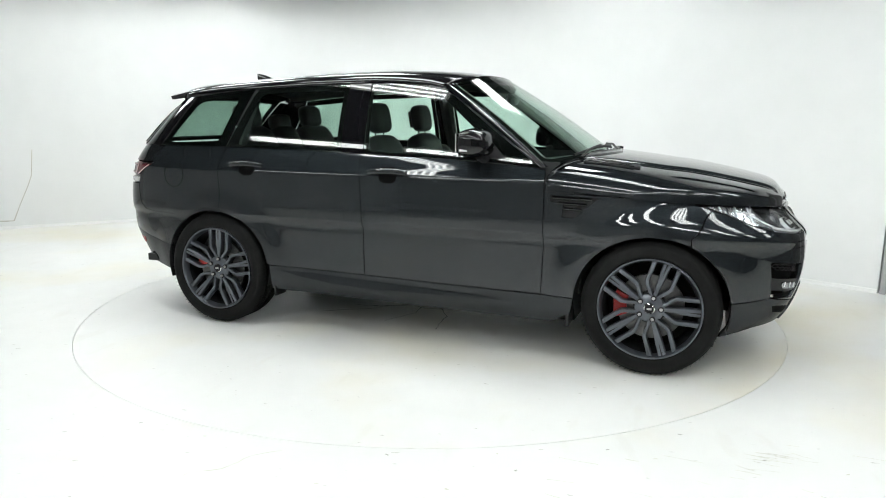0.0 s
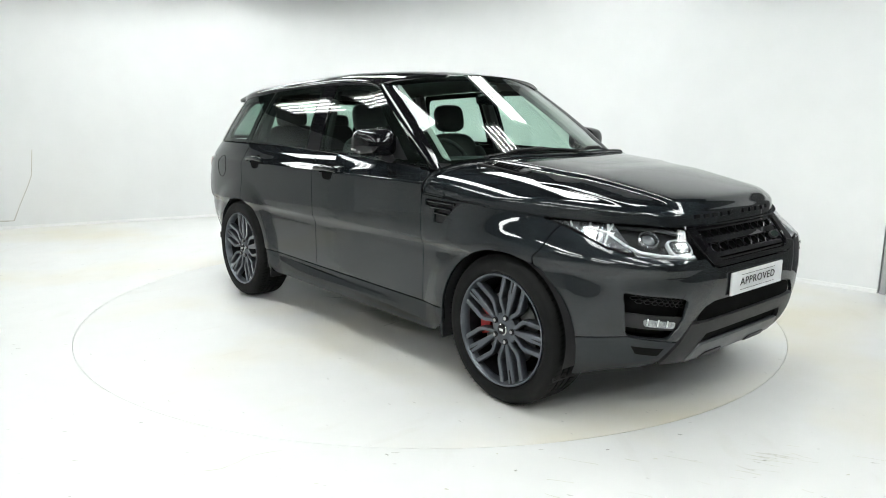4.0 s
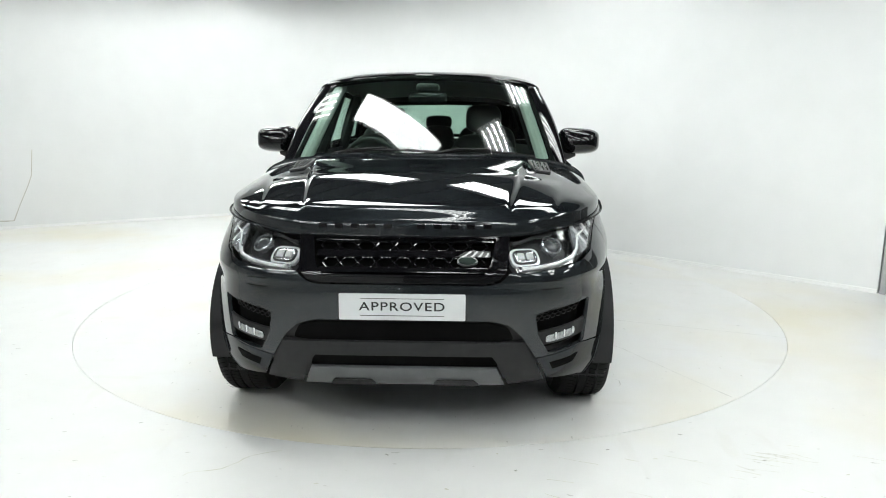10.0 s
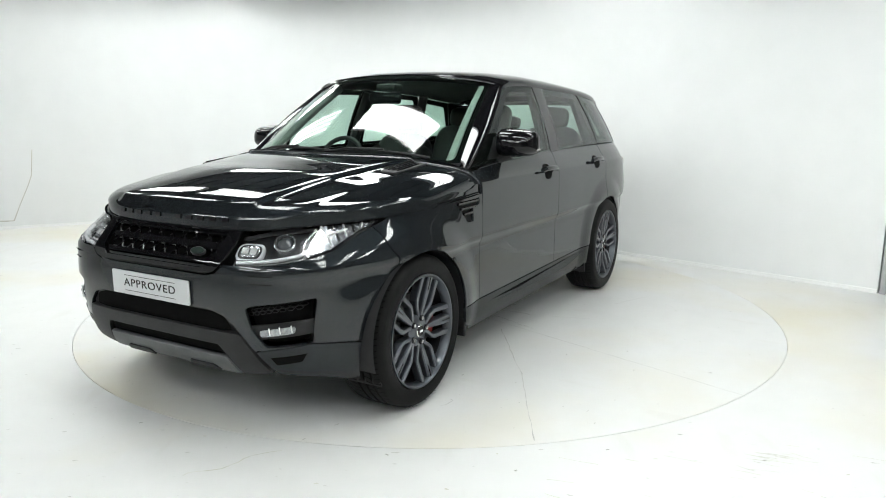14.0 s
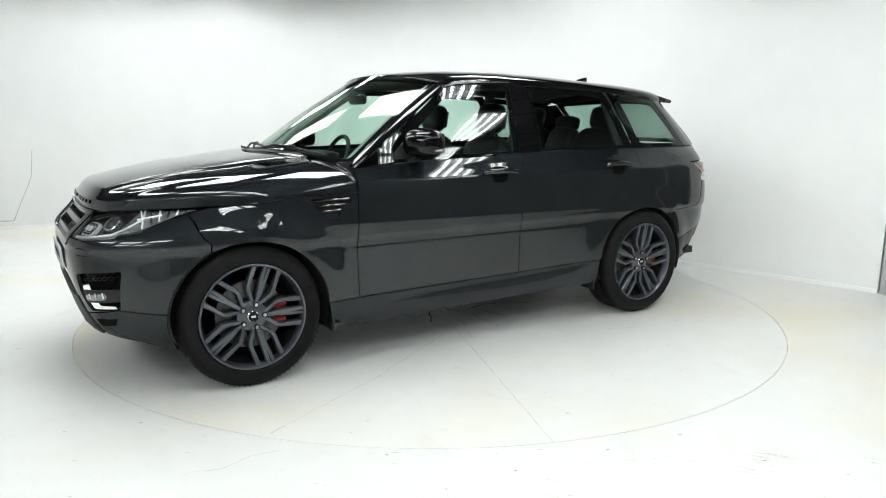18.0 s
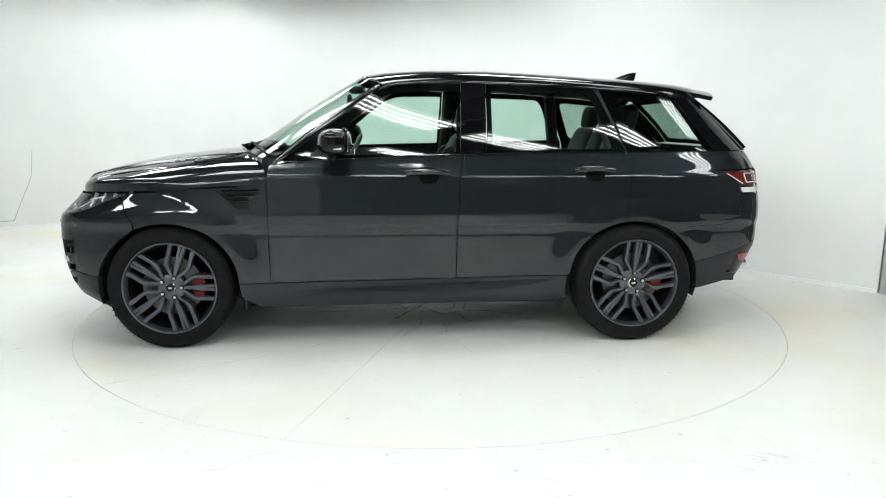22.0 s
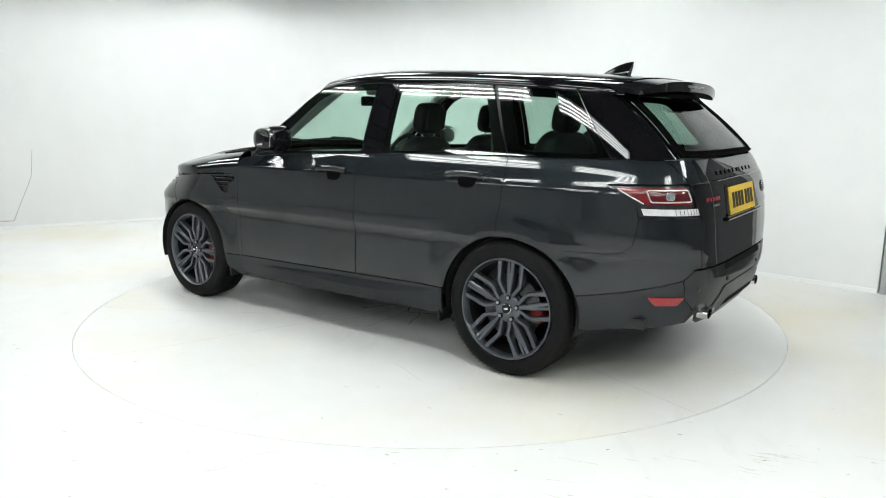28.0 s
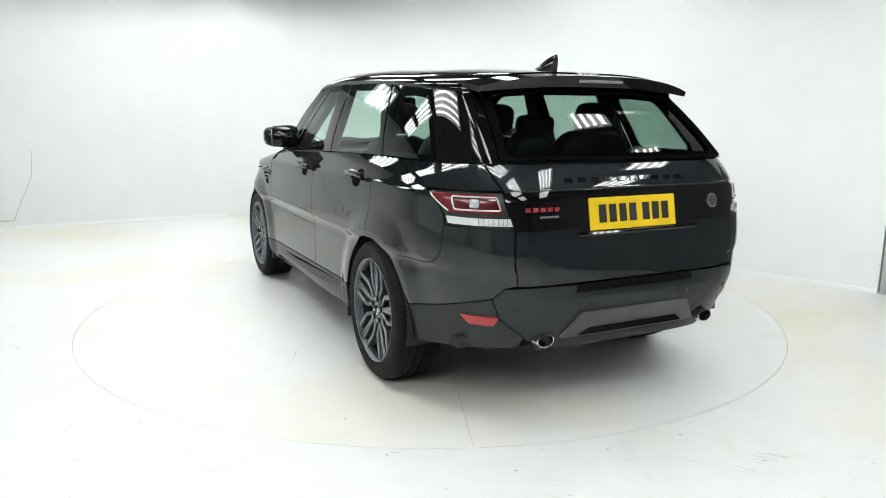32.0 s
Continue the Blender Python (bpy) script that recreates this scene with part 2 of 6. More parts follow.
def patch(name, surf, loop, material, parent, holes=(), off=0.0, depth=0.018, step=0.035, flip=False, label="", dome=0.0):
    """One panel: the part of a surface inside a loop of its own two coordinates, with turned-in edges."""
    loops = [densify(l, step) for l in (loop, *holes)]
    arr = [np.array(l) for l in loops]
    bnd = np.concatenate(arr)
    lo, hi = arr[0].min(0), arr[0].max(0)
    gx = np.arange(lo[0] + step * 0.5, hi[0], step)
    gy = np.arange(lo[1] + step * 0.5, hi[1], step)
    ok = np.zeros(0)
    if len(gx) and len(gy):
        q = np.stack(np.meshgrid(gx, gy), -1).reshape(-1, 2)
        ok = inside(loops[0], q)
        for l in loops[1:]:
            ok &= ~inside(l, q)
        q = q[ok]
        if len(q):
            d = np.sqrt(((q[:, None, :] - bnd[None]) ** 2).sum(-1)).min(1)
            q = q[d > 0.45 * step]
    else:
        q = np.zeros((0, 2))
    edges = []
    base = 0
    for l in loops:
        n = len(l)
        edges += [(base + i, base + (i + 1) % n) for i in range(n)]
        base += n
    pts = [Vector(p) for p in np.concatenate([bnd, q])]
    vv, _, ff, _, _, _ = delaunay_2d_cdt(pts, edges, [], 0, 1e-6)
    P = np.array([(p.x, p.y) for p in vv])
    F = np.array([f for f in ff if len(f) == 3])
    cen = P[F].mean(1)
    keep = inside(loops[0], cen)
    for l in loops[1:]:
        keep &= ~inside(l, cen)
    F = F[keep]
    X = surf(P[:, 0], P[:, 1])
    N = surf_normal(surf, P[:, 0], P[:, 1])
    if flip:
        N = -N
    X = X + N * off
    if dome:
        d = np.sqrt(((P[:, None, :] - bnd[None]) ** 2).sum(-1)).min(1)
        X = X + N * (dome * (1 - np.exp(-d / 0.02)))[:, None]
    # face winding to agree with the normals
    fn = np.cross(X[F[:, 1]] - X[F[:, 0]], X[F[:, 2]] - X[F[:, 0]])
    bad = (fn * N[F[:, 0]]).sum(1) < 0
    F[bad] = F[bad][:, ::-1]
    verts, normals, faces = list(X), list(N), [tuple(int(i) for i in f) for f in F]
    if depth:
        base = 0
        for k, l in enumerate(loops):
            n = len(l)
            b = np.array(l)
            Xb = surf(b[:, 0], b[:, 1])
            Nb = surf_normal(surf, b[:, 0], b[:, 1])
            if flip:
                Nb = -Nb
            Xb = Xb + Nb * off
            tang = np.roll(Xb, -1, 0) - np.roll(Xb, 1, 0)
            outw = np.cross(tang, Nb)
            outw /= np.maximum(np.linalg.norm(outw, axis=1, keepdims=True), 1e-9)
            test = Xb + outw * 0.002
            # the rim's normals look away from the panel
            mid = Xb.mean(0)
            sgn = 1.0 if (((test - mid) ** 2).sum() > ((Xb - mid) ** 2).sum()) else -1.0
            if k:
                sgn = -sgn
            outw *= sgn
            s = len(verts)
            verts += list(Xb) + list(Xb - Nb * depth)
            normals += list(outw * 0.92 + Nb * 0.4) + list(outw)
            for i in range(n):
                j = (i + 1) % n
                f = (s + i, s + j, s + n + j, s + n + i)
                nn = np.cross(verts[f[1]] - verts[f[0]], verts[f[2]] - verts[f[0]])
                if nn @ outw[i] < 0:
                    f = f[::-1]
                faces.append(f)
    return link_mesh(name, verts, faces, material, parent, normals, label)


def sheet(name, fn, nu, nv, material, parent, flip=False, label="", thick=0.0):
    """A grid of nu by nv over the unit square, mapped by fn."""
    u, v = np.meshgrid(np.linspace(0, 1, nu), np.linspace(0, 1, nv), indexing="ij")
    X = fn(u.ravel(), v.ravel())
    h = 0.003
    c = lambda a: np.clip(a, 0, 1)
    h = min(h, 0.5 / max(nu, nv))
    U, V = u.ravel(), v.ravel()
    a = fn(c(U + h), V) - fn(c(U - h), V)
    b = fn(U, c(V + h)) - fn(U, c(V - h))
    N = np.cross(a, b)
    N /= np.maximum(np.linalg.norm(N, axis=1, keepdims=True), 1e-12)
    if flip:
        N = -N
    idx = np.arange(nu * nv).reshape(nu, nv)
    q = np.stack([idx[:-1, :-1], idx[1:, :-1], idx[1:, 1:], idx[:-1, 1:]], -1).reshape(-1, 4)
    if flip:
        q = q[:, ::-1]
    verts, normals, faces = list(X), list(N), [tuple(int(i) for i in f) for f in q]
    if thick:
        rim = list(idx[:, 0]) + list(idx[-1, 1:]) + list(idx[-2::-1, -1]) + list(idx[0, -2:0:-1])
        s, n = len(verts), len(rim)
        mid = X[rim].mean(0)
        for r in rim:
            verts.append(X[r]); normals.append(N[r] * 0.6 + (X[r] - mid) * 0.3)
        for r in rim:
            verts.append(X[r] - N[r] * thick); normals.append(X[r] - mid)
        normals = [n_ / max(np.linalg.norm(n_), 1e-9) for n_ in normals]
        for i in range(n):
            j = (i + 1) % n
            f = (s + i, s + j, s + n + j, s + n + i)
            faces.append(f if flip else f[::-1])
    return link_mesh(name, verts, faces, material, parent, normals, label)


# ---------------------------------------------------------------- the room
CORNER = (-1.64, 5.59)
PLAN = [(-9.0, 1.49), CORNER, (3.66, 0.29), (6.2, -2.25), (6.2, -9.5), (-9.0, -9.5)]
CEILING_Z = 3.30


def wall_run(name, a, b, z0, z1, material, thick=0.15):
    d = Vector((b[0] - a[0], b[1] - a[1], 0))
    n = Vector((-d.y, d.x, 0)).normalized()
    bm = bmesh.new()
    bmesh.ops.create_cube(bm, size=1.0, matrix=Matrix.Diagonal((d.length + 0.3, thick, z1 - z0, 1)))
    m = Matrix.Translation((Vector((a[0], a[1], 0)) + d / 2 + n * (thick / 2) + Vector((0, 0, (z0 + z1) / 2)))) @ Matrix.Rotation(math.atan2(d.y, d.x), 4, "Z")
    bmesh.ops.transform(bm, matrix=m, verts=bm.verts)
    return tagged(part(name, bm, material), label="unseen plain white painted studio wall" if material is WALL else "unseen plain grey wall behind the studio", category="wall", kind="structure")


R_TABLE = 2.48


# mid grey chosen to soften an edge reflected in the doors
REFLECTED_GREY = mat("grey_wall_paint", (0.46, 0.46, 0.455), 0.7, vary=0.06, scale=1.5)


def build_room():
    zs = (-0.02, CEILING_Z)
    # the two white walls meet in a wide rounded corner
    d1 = (Vector((*PLAN[0], 0)) - Vector((*CORNER, 0))).normalized()
    d2 = (Vector((*PLAN[2], 0)) - Vector((*CORNER, 0))).normalized()
    reach = 1.5
    A, Bp, C = Vector((*CORNER, 0)) + d1 * reach, Vector((*CORNER, 0)) + d2 * reach, Vector((*CORNER, 0))
    line_pts = [Vector((*PLAN[0], 0))] + [A * (1 - t) ** 2 + C * 2 * t * (1 - t) + Bp * t * t for t in [i / 24 for i in range(25)]] + [Vector((*PLAN[2], 0))]
    bm = bmesh.new()
    rows = []
    for i, p in enumerate(line_pts):
        q = line_pts[min(i + 1, len(line_pts) - 1)] - line_pts[max(i - 1, 0)]
        n_ = Vector((-q.y, q.x, 0)).normalized() * 0.15
        rows.append([bm.verts.new(p + Vector((0, 0, zs[0]))), bm.verts.new(p + Vector((0, 0, zs[1]))), bm.verts.new(p + n_ + Vector((0, 0, zs[1]))), bm.verts.new(p + n_ + Vector((0, 0, zs[0])))])
    for r0, r1 in zip(rows, rows[1:]):
        for k in range(4):
            bm.faces.new((r0[k], r0[(k + 1) % 4], r1[(k + 1) % 4], r1[k]))
    bm.faces.new(rows[0])
    bm.faces.new(rows[-1])
    tagged(part("wall_1", bm, WALL, smooth=True), label="white studio wall with a wide rounded corner", category="wall", kind="structure")
    for k, (p0, p1) in enumerate(((A, Vector((*PLAN[0], 0))), (Vector((*PLAN[2], 0)), Bp))):
        d = (p1 - p0).normalized()
        c = (p0 + p1) / 2 + Vector((d.y, -d.x, 0)) * -0.008
        sk = put_box(c, (p1 - p0).length, 0.012, -0.01, 0.034, Matrix.Rotation(math.atan2(d.y, d.x), 4, "Z"))
        tagged(part("baseboard", sk, SKIRT), label="thin glossy white strip where wall meets floor", category="baseboard", kind="structure")
    dx = 0.7071
    # walls 3 to 7 are out of view, toned to shape the car's reflections
    wall_run("wall_3", (PLAN[2][0] + 1.16 * dx, PLAN[2][1] - 1.16 * dx), PLAN[3], *zs, DARK_WALL)
    wall_run("wall_4", PLAN[3], PLAN[4], *zs, DARK_WALL)
    wall_run("wall_5", PLAN[4], (-0.9, -9.5), *zs, DARK_WALL)
    wall_run("wall_6", (-1.2, -9.5), PLAN[5], *zs, REFLECTED_GREY)
    wall_run("wall_7", PLAN[5], PLAN[0], *zs, WALL)
    # floor with a round hole for the turntable
    bm = bmesh.new()
    n = 160
    inner = [bm.verts.new((R_TABLE + 0.0035) * Vector((math.cos(2 * math.pi * i / n), math.sin(2 * math.pi * i / n), 0))) for i in range(n)]
    outer = []
    for i in range(n):
        a = 2 * math.pi * i / n
        c, s = math.cos(a), math.sin(a)
        k = 14.0 / max(abs(c), abs(s))
        outer.append(bm.verts.new((c * k, s * k, 0)))
    low = [bm.verts.new(v.co - Vector((0, 0, 0.05))) for v in inner]
    for i in range(n):
        j = (i + 1) % n
        bm.faces.new((inner[i], outer[i], outer[j], inner[j]))
        bm.faces.new((inner[j], low[j], low[i], inner[i]))
    bm.faces.new(low[::-1])
    tagged(part("floor", bm, FLOOR), label="glossy white painted studio floor with faint yellow stains", category="floor", kind="structure")
    bm = box_bm(-1.4, -2, CEILING_Z + 0.05, 16, 16, 0.1)
    for i in range(26):
        b2 = box_bm(-9 + i * 0.62, -2, CEILING_Z - 0.02, 0.06, 16, 0.05)
        me = bpy.data.meshes.new("rib")
        b2.to_mesh(me)
        b2.free()
        bm.from_mesh(me)
        bpy.data.meshes.remove(me)
    bmesh.ops.rotate(bm, verts=bm.verts, cent=(0, 0, 0), matrix=Matrix.Rotation(radians(-45), 3, "Z"))
    tagged(part("ceiling", bm, CEIL), label="grey profiled sheet ceiling with ribs", category="ceiling", kind="structure")


def build_fixtures():
    kinds = {}
    for kind in ("tubes", "panel"):
        base = new("ceiling_light")
        tagged(base, "white fluorescent ceiling light with four glowing tubes" if kind == "tubes" else "white ceiling light with a glowing flat diffuser", "ceiling light", "ceiling lights")
        part("housing", box_bm(0, 0, 0.05, 1.56, 0.46, 0.06, 0.01), HOUSING, base)
        for y in (-0.235, 0.235):
            part("skirt", box_bm(0, y, 0.024, 1.56, 0.012, 0.056, 0.002), HOUSING, base)
        for x in (-0.785, 0.785):
            part("end_cap", box_bm(x, 0, 0.024, 0.012, 0.48, 0.056, 0.002), HOUSING, base)
        for x in (-0.55, 0.55):
            part("hanger", tube_along([(x, 0, 0.075), (x, 0, 0.24)], 0.008, 6), HOUSING, base)
        if kind == "tubes":
            for k in range(4):
                y = -0.165 + 0.11 * k
                part("tube", tube_along([(-0.74, y, 0.0), (0.74, y, 0.0)], 0.019, 8), TUBE, base)
        else:
            part("diffuser", box_bm(0, 0, 0.0, 1.54, 0.42, 0.02, 0.004), DIFFUSER, base)
        kinds[kind] = base
    used = set()
    # rows 0.40, -3.6, -5.2, -6.8: unseen lights added to brighten floor and wall
    # the places beyond 5.5 in the other rows are added likewise
    rows = {-2.0: (-4.3, -2.2, -0.15, 1.88, 3.9, 6.0), -0.66: (-4.4, -2.4, -0.15, 4.4, 6.4), 1.32: (-0.05,), 0.95: (-4.3, -2.2, 3.7, 5.8), 0.40: (1.6,), -3.6: (3.9, 6.0), -5.2: (-0.9, 1.1, 3.1), -6.8: (1.1, 3.1)}
    for a, places in rows.items():
        for b in places:
            x, y = 0.7071 * (a + b), 0.7071 * (a - b)
            kind = "panel" if a == -0.66 and b == -0.15 else "tubes"
            m = pose(x, y, 3.05, 0, 0, -45)
            if kind in used:
                copy_thing(kinds[kind], m)
            else:
                kinds[kind].matrix_basis = m
                used.add(kind)


def build_wall_marks():
    # doorway at the end of the white wall: pale edge strip, grey frame, dark leaf
    d = Vector((0.7071, -0.7071, 0))
    n = Vector((0.7071, 0.7071, 0))
    p = Vector((3.66, 0.29, 0))
    door = new("door_1")
    tagged(door, "grey door in a pale frame at the end of the white wall", "door", kind="structure")
    rot = Matrix.Rotation(radians(-45), 4, "Z")

    def block(name, along, out, w, t, z0, z1, material):
        c = p + d * (along + w / 2) + n * out
        part(name, put_box(c, w, t, z0, z1, rot), material, door)
    block("frame", 0.015, 0.05, 0.045, 0.14, 0, 2.1, FRAME_GREY)
    block("frame", 0.96, 0.05, 0.045, 0.14, 0, 2.1, FRAME_GREY)
    block("door_leaf", 0.06, 0.10, 0.90, 0.04, 0.005, 2.06, DARK_WALL)
    block("lintel", -0.1, 0.075, 1.2, 0.15, 2.1, CEILING_Z, WALL)
    # hairline crack in the plaster
    wall_n = Vector((0.4866, -0.8736, 0)) * 0.004
    pts = [(-5.03, 3.70, 0.98), (-5.06, 3.685, 0.66), (-5.09, 3.665, 0.56), (-5.20, 3.605, 0.28), (-5.265, 3.57, 0.10), (-5.33, 3.532, 0.10), (-5.42, 3.482, 0.105)]
    bm = bmesh.new()
    along = Vector((0.8736, 0.4866, 0))
    prev = None
    for i, q in enumerate(pts):
        c = Vector(q) + wall_n
        a = Vector(pts[min(i + 1, len(pts) - 1)]) - Vector(pts[max(i - 1, 0)])
        k = along * a.z - Vector((0, 0, 1)) * a.dot(along)
        k = k.normalized() * (0.004 if i < 4 else 0.006)
        cur = (bm.verts.new(c + k), bm.verts.new(c - k))
        if prev:
            bm.faces.new((prev[0], prev[1], cur[1], cur[0]))
        prev = cur
    tagged(part("wall_crack", bm, mat("plaster_crack", (0.52, 0.49, 0.44), 0.9)), label="hairline crack in the white plaster wall", category="crack", kind="structure")


def put_box(c, w, t, z0, z1, rot):
    bm = bmesh.new()
    bmesh.ops.create_cube(bm, size=1.0, matrix=Matrix.Translation((c.x, c.y, (z0 + z1) / 2)) @ rot @ Matrix.Diagonal((w, t, z1 - z0, 1)))
    bmesh.ops.bevel(bm, geom=bm.edges[:], offset=0.003, segments=1, affect="EDGES")
    return bm


build_room()
build_wall_marks()
build_fixtures()

# ---------------------------------------------------------------- the turntable
turntable = new("turntable")
tagged(turntable, "round white painted turntable flush with the floor", "turntable")
bm = bmesh.new()
bmesh.ops.create_cone(bm, cap_ends=True, segments=160, radius1=R_TABLE, radius2=R_TABLE, depth=0.04, matrix=Matrix.Translation((0, 0, -0.02)))
part("disc", bm, FLOOR, turntable)

# the room lies 3 cm below the car's datum, its plan 2 per cent larger
ROOM = 1.0214
LEVEL = Matrix.Translation(EYE) @ Matrix.Scale(ROOM, 4) @ Matrix.Translation(-Vector(EYE))
for ob in [o for o in scene.objects if o.parent is None and o.type in ("MESH", "EMPTY")]:
    ob.matrix_basis = LEVEL @ ob.matrix_basis
TABLE_AT = LEVEL.translation

# ---------------------------------------------------------------- the car's surfaces
# own space: x forward, y to the left, z up, origin between the wheels on the ground
car = new("car")
tagged(car, "dark grey metallic large sport utility car with black roof", "car")

NF, NR = 4.8, 4.2
front_n = curve_fn([(0.1, 4.8), (0.66, 4.8), (0.75, 4.68), (0.82, 4.2), (0.89, 3.5), (0.96, 3.08), (1.04, 3.0), (1.3, 3.0)])
rear_n = curve_fn([(0.1, 4.2), (0.48, 4.4), (0.62, 5.3), (0.75, 5.6), (1.3, 5.6)])
front_x = curve_fn([(0.15, 2.06), (0.24, 2.145), (0.30, 2.195), (0.36, 2.225), (0.45, 2.255), (0.56, 2.275), (0.64, 2.28), (0.72, 2.275), (0.785, 2.262), (0.815, 2.236), (0.86, 2.198), (0.93, 2.155), (1.0, 2.10), (1.25, 1.92)])
rear_x = curve_fn([(0.15, -2.24), (0.26, -2.34), (0.34, -2.395), (0.44, -2.44), (0.56, -2.465), (0.62, -2.46), (0.75, -2.452), (0.88, -2.44), (0.96, -2.425), (1.08, -2.40), (1.15, -2.372), (1.20, -2.345), (1.3, -2.26)])
half_w = curve_fn([(0.15, 0.872), (0.22, 0.915), (0.28, 0.938), (0.37, 0.9505), (0.42, 0.954), (0.52, 0.954), (0.66, 0.954), (0.708, 0.9555), (0.722, 0.961), (0.738, 0.9705), (0.77, 0.9735), (0.86, 0.9725), (0.95, 0.9695), (1.03, 0.9640), (1.046, 0.9618), (1.054, 0.9588), (1.075, 0.9480), (1.14, 0.923), (1.20, 0.892), (1.3, 0.84)])
# arc length along a quarter of the plan's outline
_phi = np.linspace(0, math.pi / 2, 6001)
_C, _S = np.cos(_phi) ** (2 / NF), np.sin(_phi) ** (2 / NF)
_CR, _SR = np.cos(_phi) ** (2 / NR), np.sin(_phi) ** (2 / NR)
_LF = np.concatenate([[0], np.cumsum(np.hypot(np.diff(_C) * 1.37, np.diff(_S) * 0.965))])
_LR = np.concatenate([[0], np.cumsum(np.hypot(np.diff(_CR) * 1.54, np.diff(_SR) * 0.965))])
UF, UR = _LF[-1], _LR[-1]
UM = 1.8
UTOT = UF + UM + UR
AF, AR, ARX, ARZ, HUBZ = 1.4615, -1.4615, 0.425, 0.388, 0.376


def flare(x, z):
    """The swelling round the wheel arches: a flat band, then a rounded fall."""
    out = 0
    for cx in (AF, AR):
        d = np.sqrt(((x - cx) / ARX) ** 2 + ((z - HUBZ) / ARZ) ** 2) - 1.0
        t = np.clip((d - 0.05) / 0.42, 0, 1)
        near = np.clip((0.95 - np.abs(x - cx)) / 0.35, 0, 1)
        low = np.clip((z - 0.62) / 0.14, 0, 1)
        out = out + (0.021 * (1 - t * t * (3 - 2 * t)) - 0.003 * low * np.clip((1.06 - z) / 0.1, 0, 1)) * near
    # it fades out above the arch towards the front corner
    f, h = np.clip((x - 1.46) / 0.30, 0, 1), np.clip((z - 0.62) / 0.16, 0, 1)
    return out * (1 - 0.8 * f * f * (3 - 2 * f) * h * h * (3 - 2 * h))


def body(u, z):
    """The lower body: u is the way round the plan from the front's middle (left positive), z the height."""
    u, z = np.asarray(u, float), np.asarray(z, float)
    a = np.abs(u)
    sg = np.where(u < 0, -1.0, 1.0)
    ph, nz = np.interp(a, _LF, _phi), front_n(z)
    cf, sf = np.cos(ph) ** (2 / nz), np.abs(np.sin(ph)) ** (2 / nz)
    b = np.abs(UTOT - a)
    sg = np.where(a > UTOT, -sg, sg)
    ph, nz = np.interp(b, _LR, _phi), rear_n(z)
    cr, sr = np.cos(ph) ** (2 / nz), np.abs(np.sin(ph)) ** (2 / nz)
    W = half_w(z)
    x = np.where(a < UF, 0.9 + (front_x(z) - 0.9) * cf, np.where(a < UF + UM, 0.9 - (a - UF), -0.9 + (rear_x(z) + 0.9) * cr))
    s = np.where(a < UF, sf, np.where(a < UF + UM, 1.0, sr))
    y = W * s
    w = np.clip((s - 0.62) / 0.38, 0, 1)
    y = y + flare(x, z) * w * w * (3 - 2 * w)
    # the shoulder draws in above the waist, most of all by the screen
    y = y - 0.60 * np.clip(z - 1.050, 0, 0.3) * (0.25 + 0.75 * np.clip((x + 0.1) / 0.9, 0, 1))
    # both ends narrow a little
    y = y * (1 - 0.01 * np.clip((-x - 1.3) / 1.2, 0, 1) ** 2 - 0.037 * np.clip((x - 1.3) / 0.6, 0, 1.5) ** 1.5)
    return np.stack([x, sg * y, z], -1)


def X(x, z, sg=1):
    """The body's (u, z) at a place x on the flank."""
    if x > 0.9:
        c = min(1.0, (x - 0.9) / (float(front_x(z)) - 0.9))
        u = float(np.interp(math.acos(c ** (float(front_n(z)) / 2)), _phi, _LF))
    elif x > -0.9:
        u = UF + 0.9 - x
    else:
        c = min(1.0, (x + 0.9) / (float(rear_x(z)) + 0.9))
        u = UTOT - float(np.interp(math.acos(c ** (float(rear_n(z)) / 2)), _phi, _LR))
    return (sg * u, z)


def Y(y, z):
    """The body's (u, z) at a place y on the front."""
    s = min(1.0, abs(y) / float(half_w(z)))
    return (math.copysign(float(np.interp(math.asin(s ** (float(front_n(z)) / 2)), _phi, _LF)), y), z)


def B(y, z, sg=1):
    """The body's (u, z) at a place y on the back."""
    s = min(1.0, abs(y) / float(half_w(z)) / 0.99)
    return (sg * (UTOT - math.copysign(float(np.interp(math.asin(s ** (float(rear_n(z)) / 2)), _phi, _LR)), y)), z)


def arch(cx, a0, a1, sg=1, n=26, grow=0.0):
    """Points of a wheel arch from angle a0 to a1 (degrees, 0 forward, 90 up)."""
    return [X(cx + (ARX + grow) * math.cos(radians(a0 + (a1 - a0) * i / n)), HUBZ + (ARZ + grow) * math.sin(radians(a0 + (a1 - a0) * i / n)), sg) for i in range(n + 1)]


# greenhouse
def house_y(x, z):
    x, z = np.asarray(x, float), np.asarray(z, float)
    base = 0.888 - 0.06 * np.clip((x - 0.1) / 0.8, 0, 1) ** 2
    t = (z - 1.19) / 0.42
    w = base - 0.155 * (0.65 * t + 0.35 * t * t)
    back = -2.355 + 0.98 * (z - 1.19)
    c = np.clip((-0.9 - x) / (-0.9 - back), 0, 0.99)
    return w * (1 - c ** 5.2) ** (1 / 5.2)


def side(sg):
    def f(x, z):
        x, z = np.asarray(x, float), np.asarray(z, float)
        return np.stack([x + 0 * z, sg * house_y(x, z), z + 0 * x], -1)
    return f


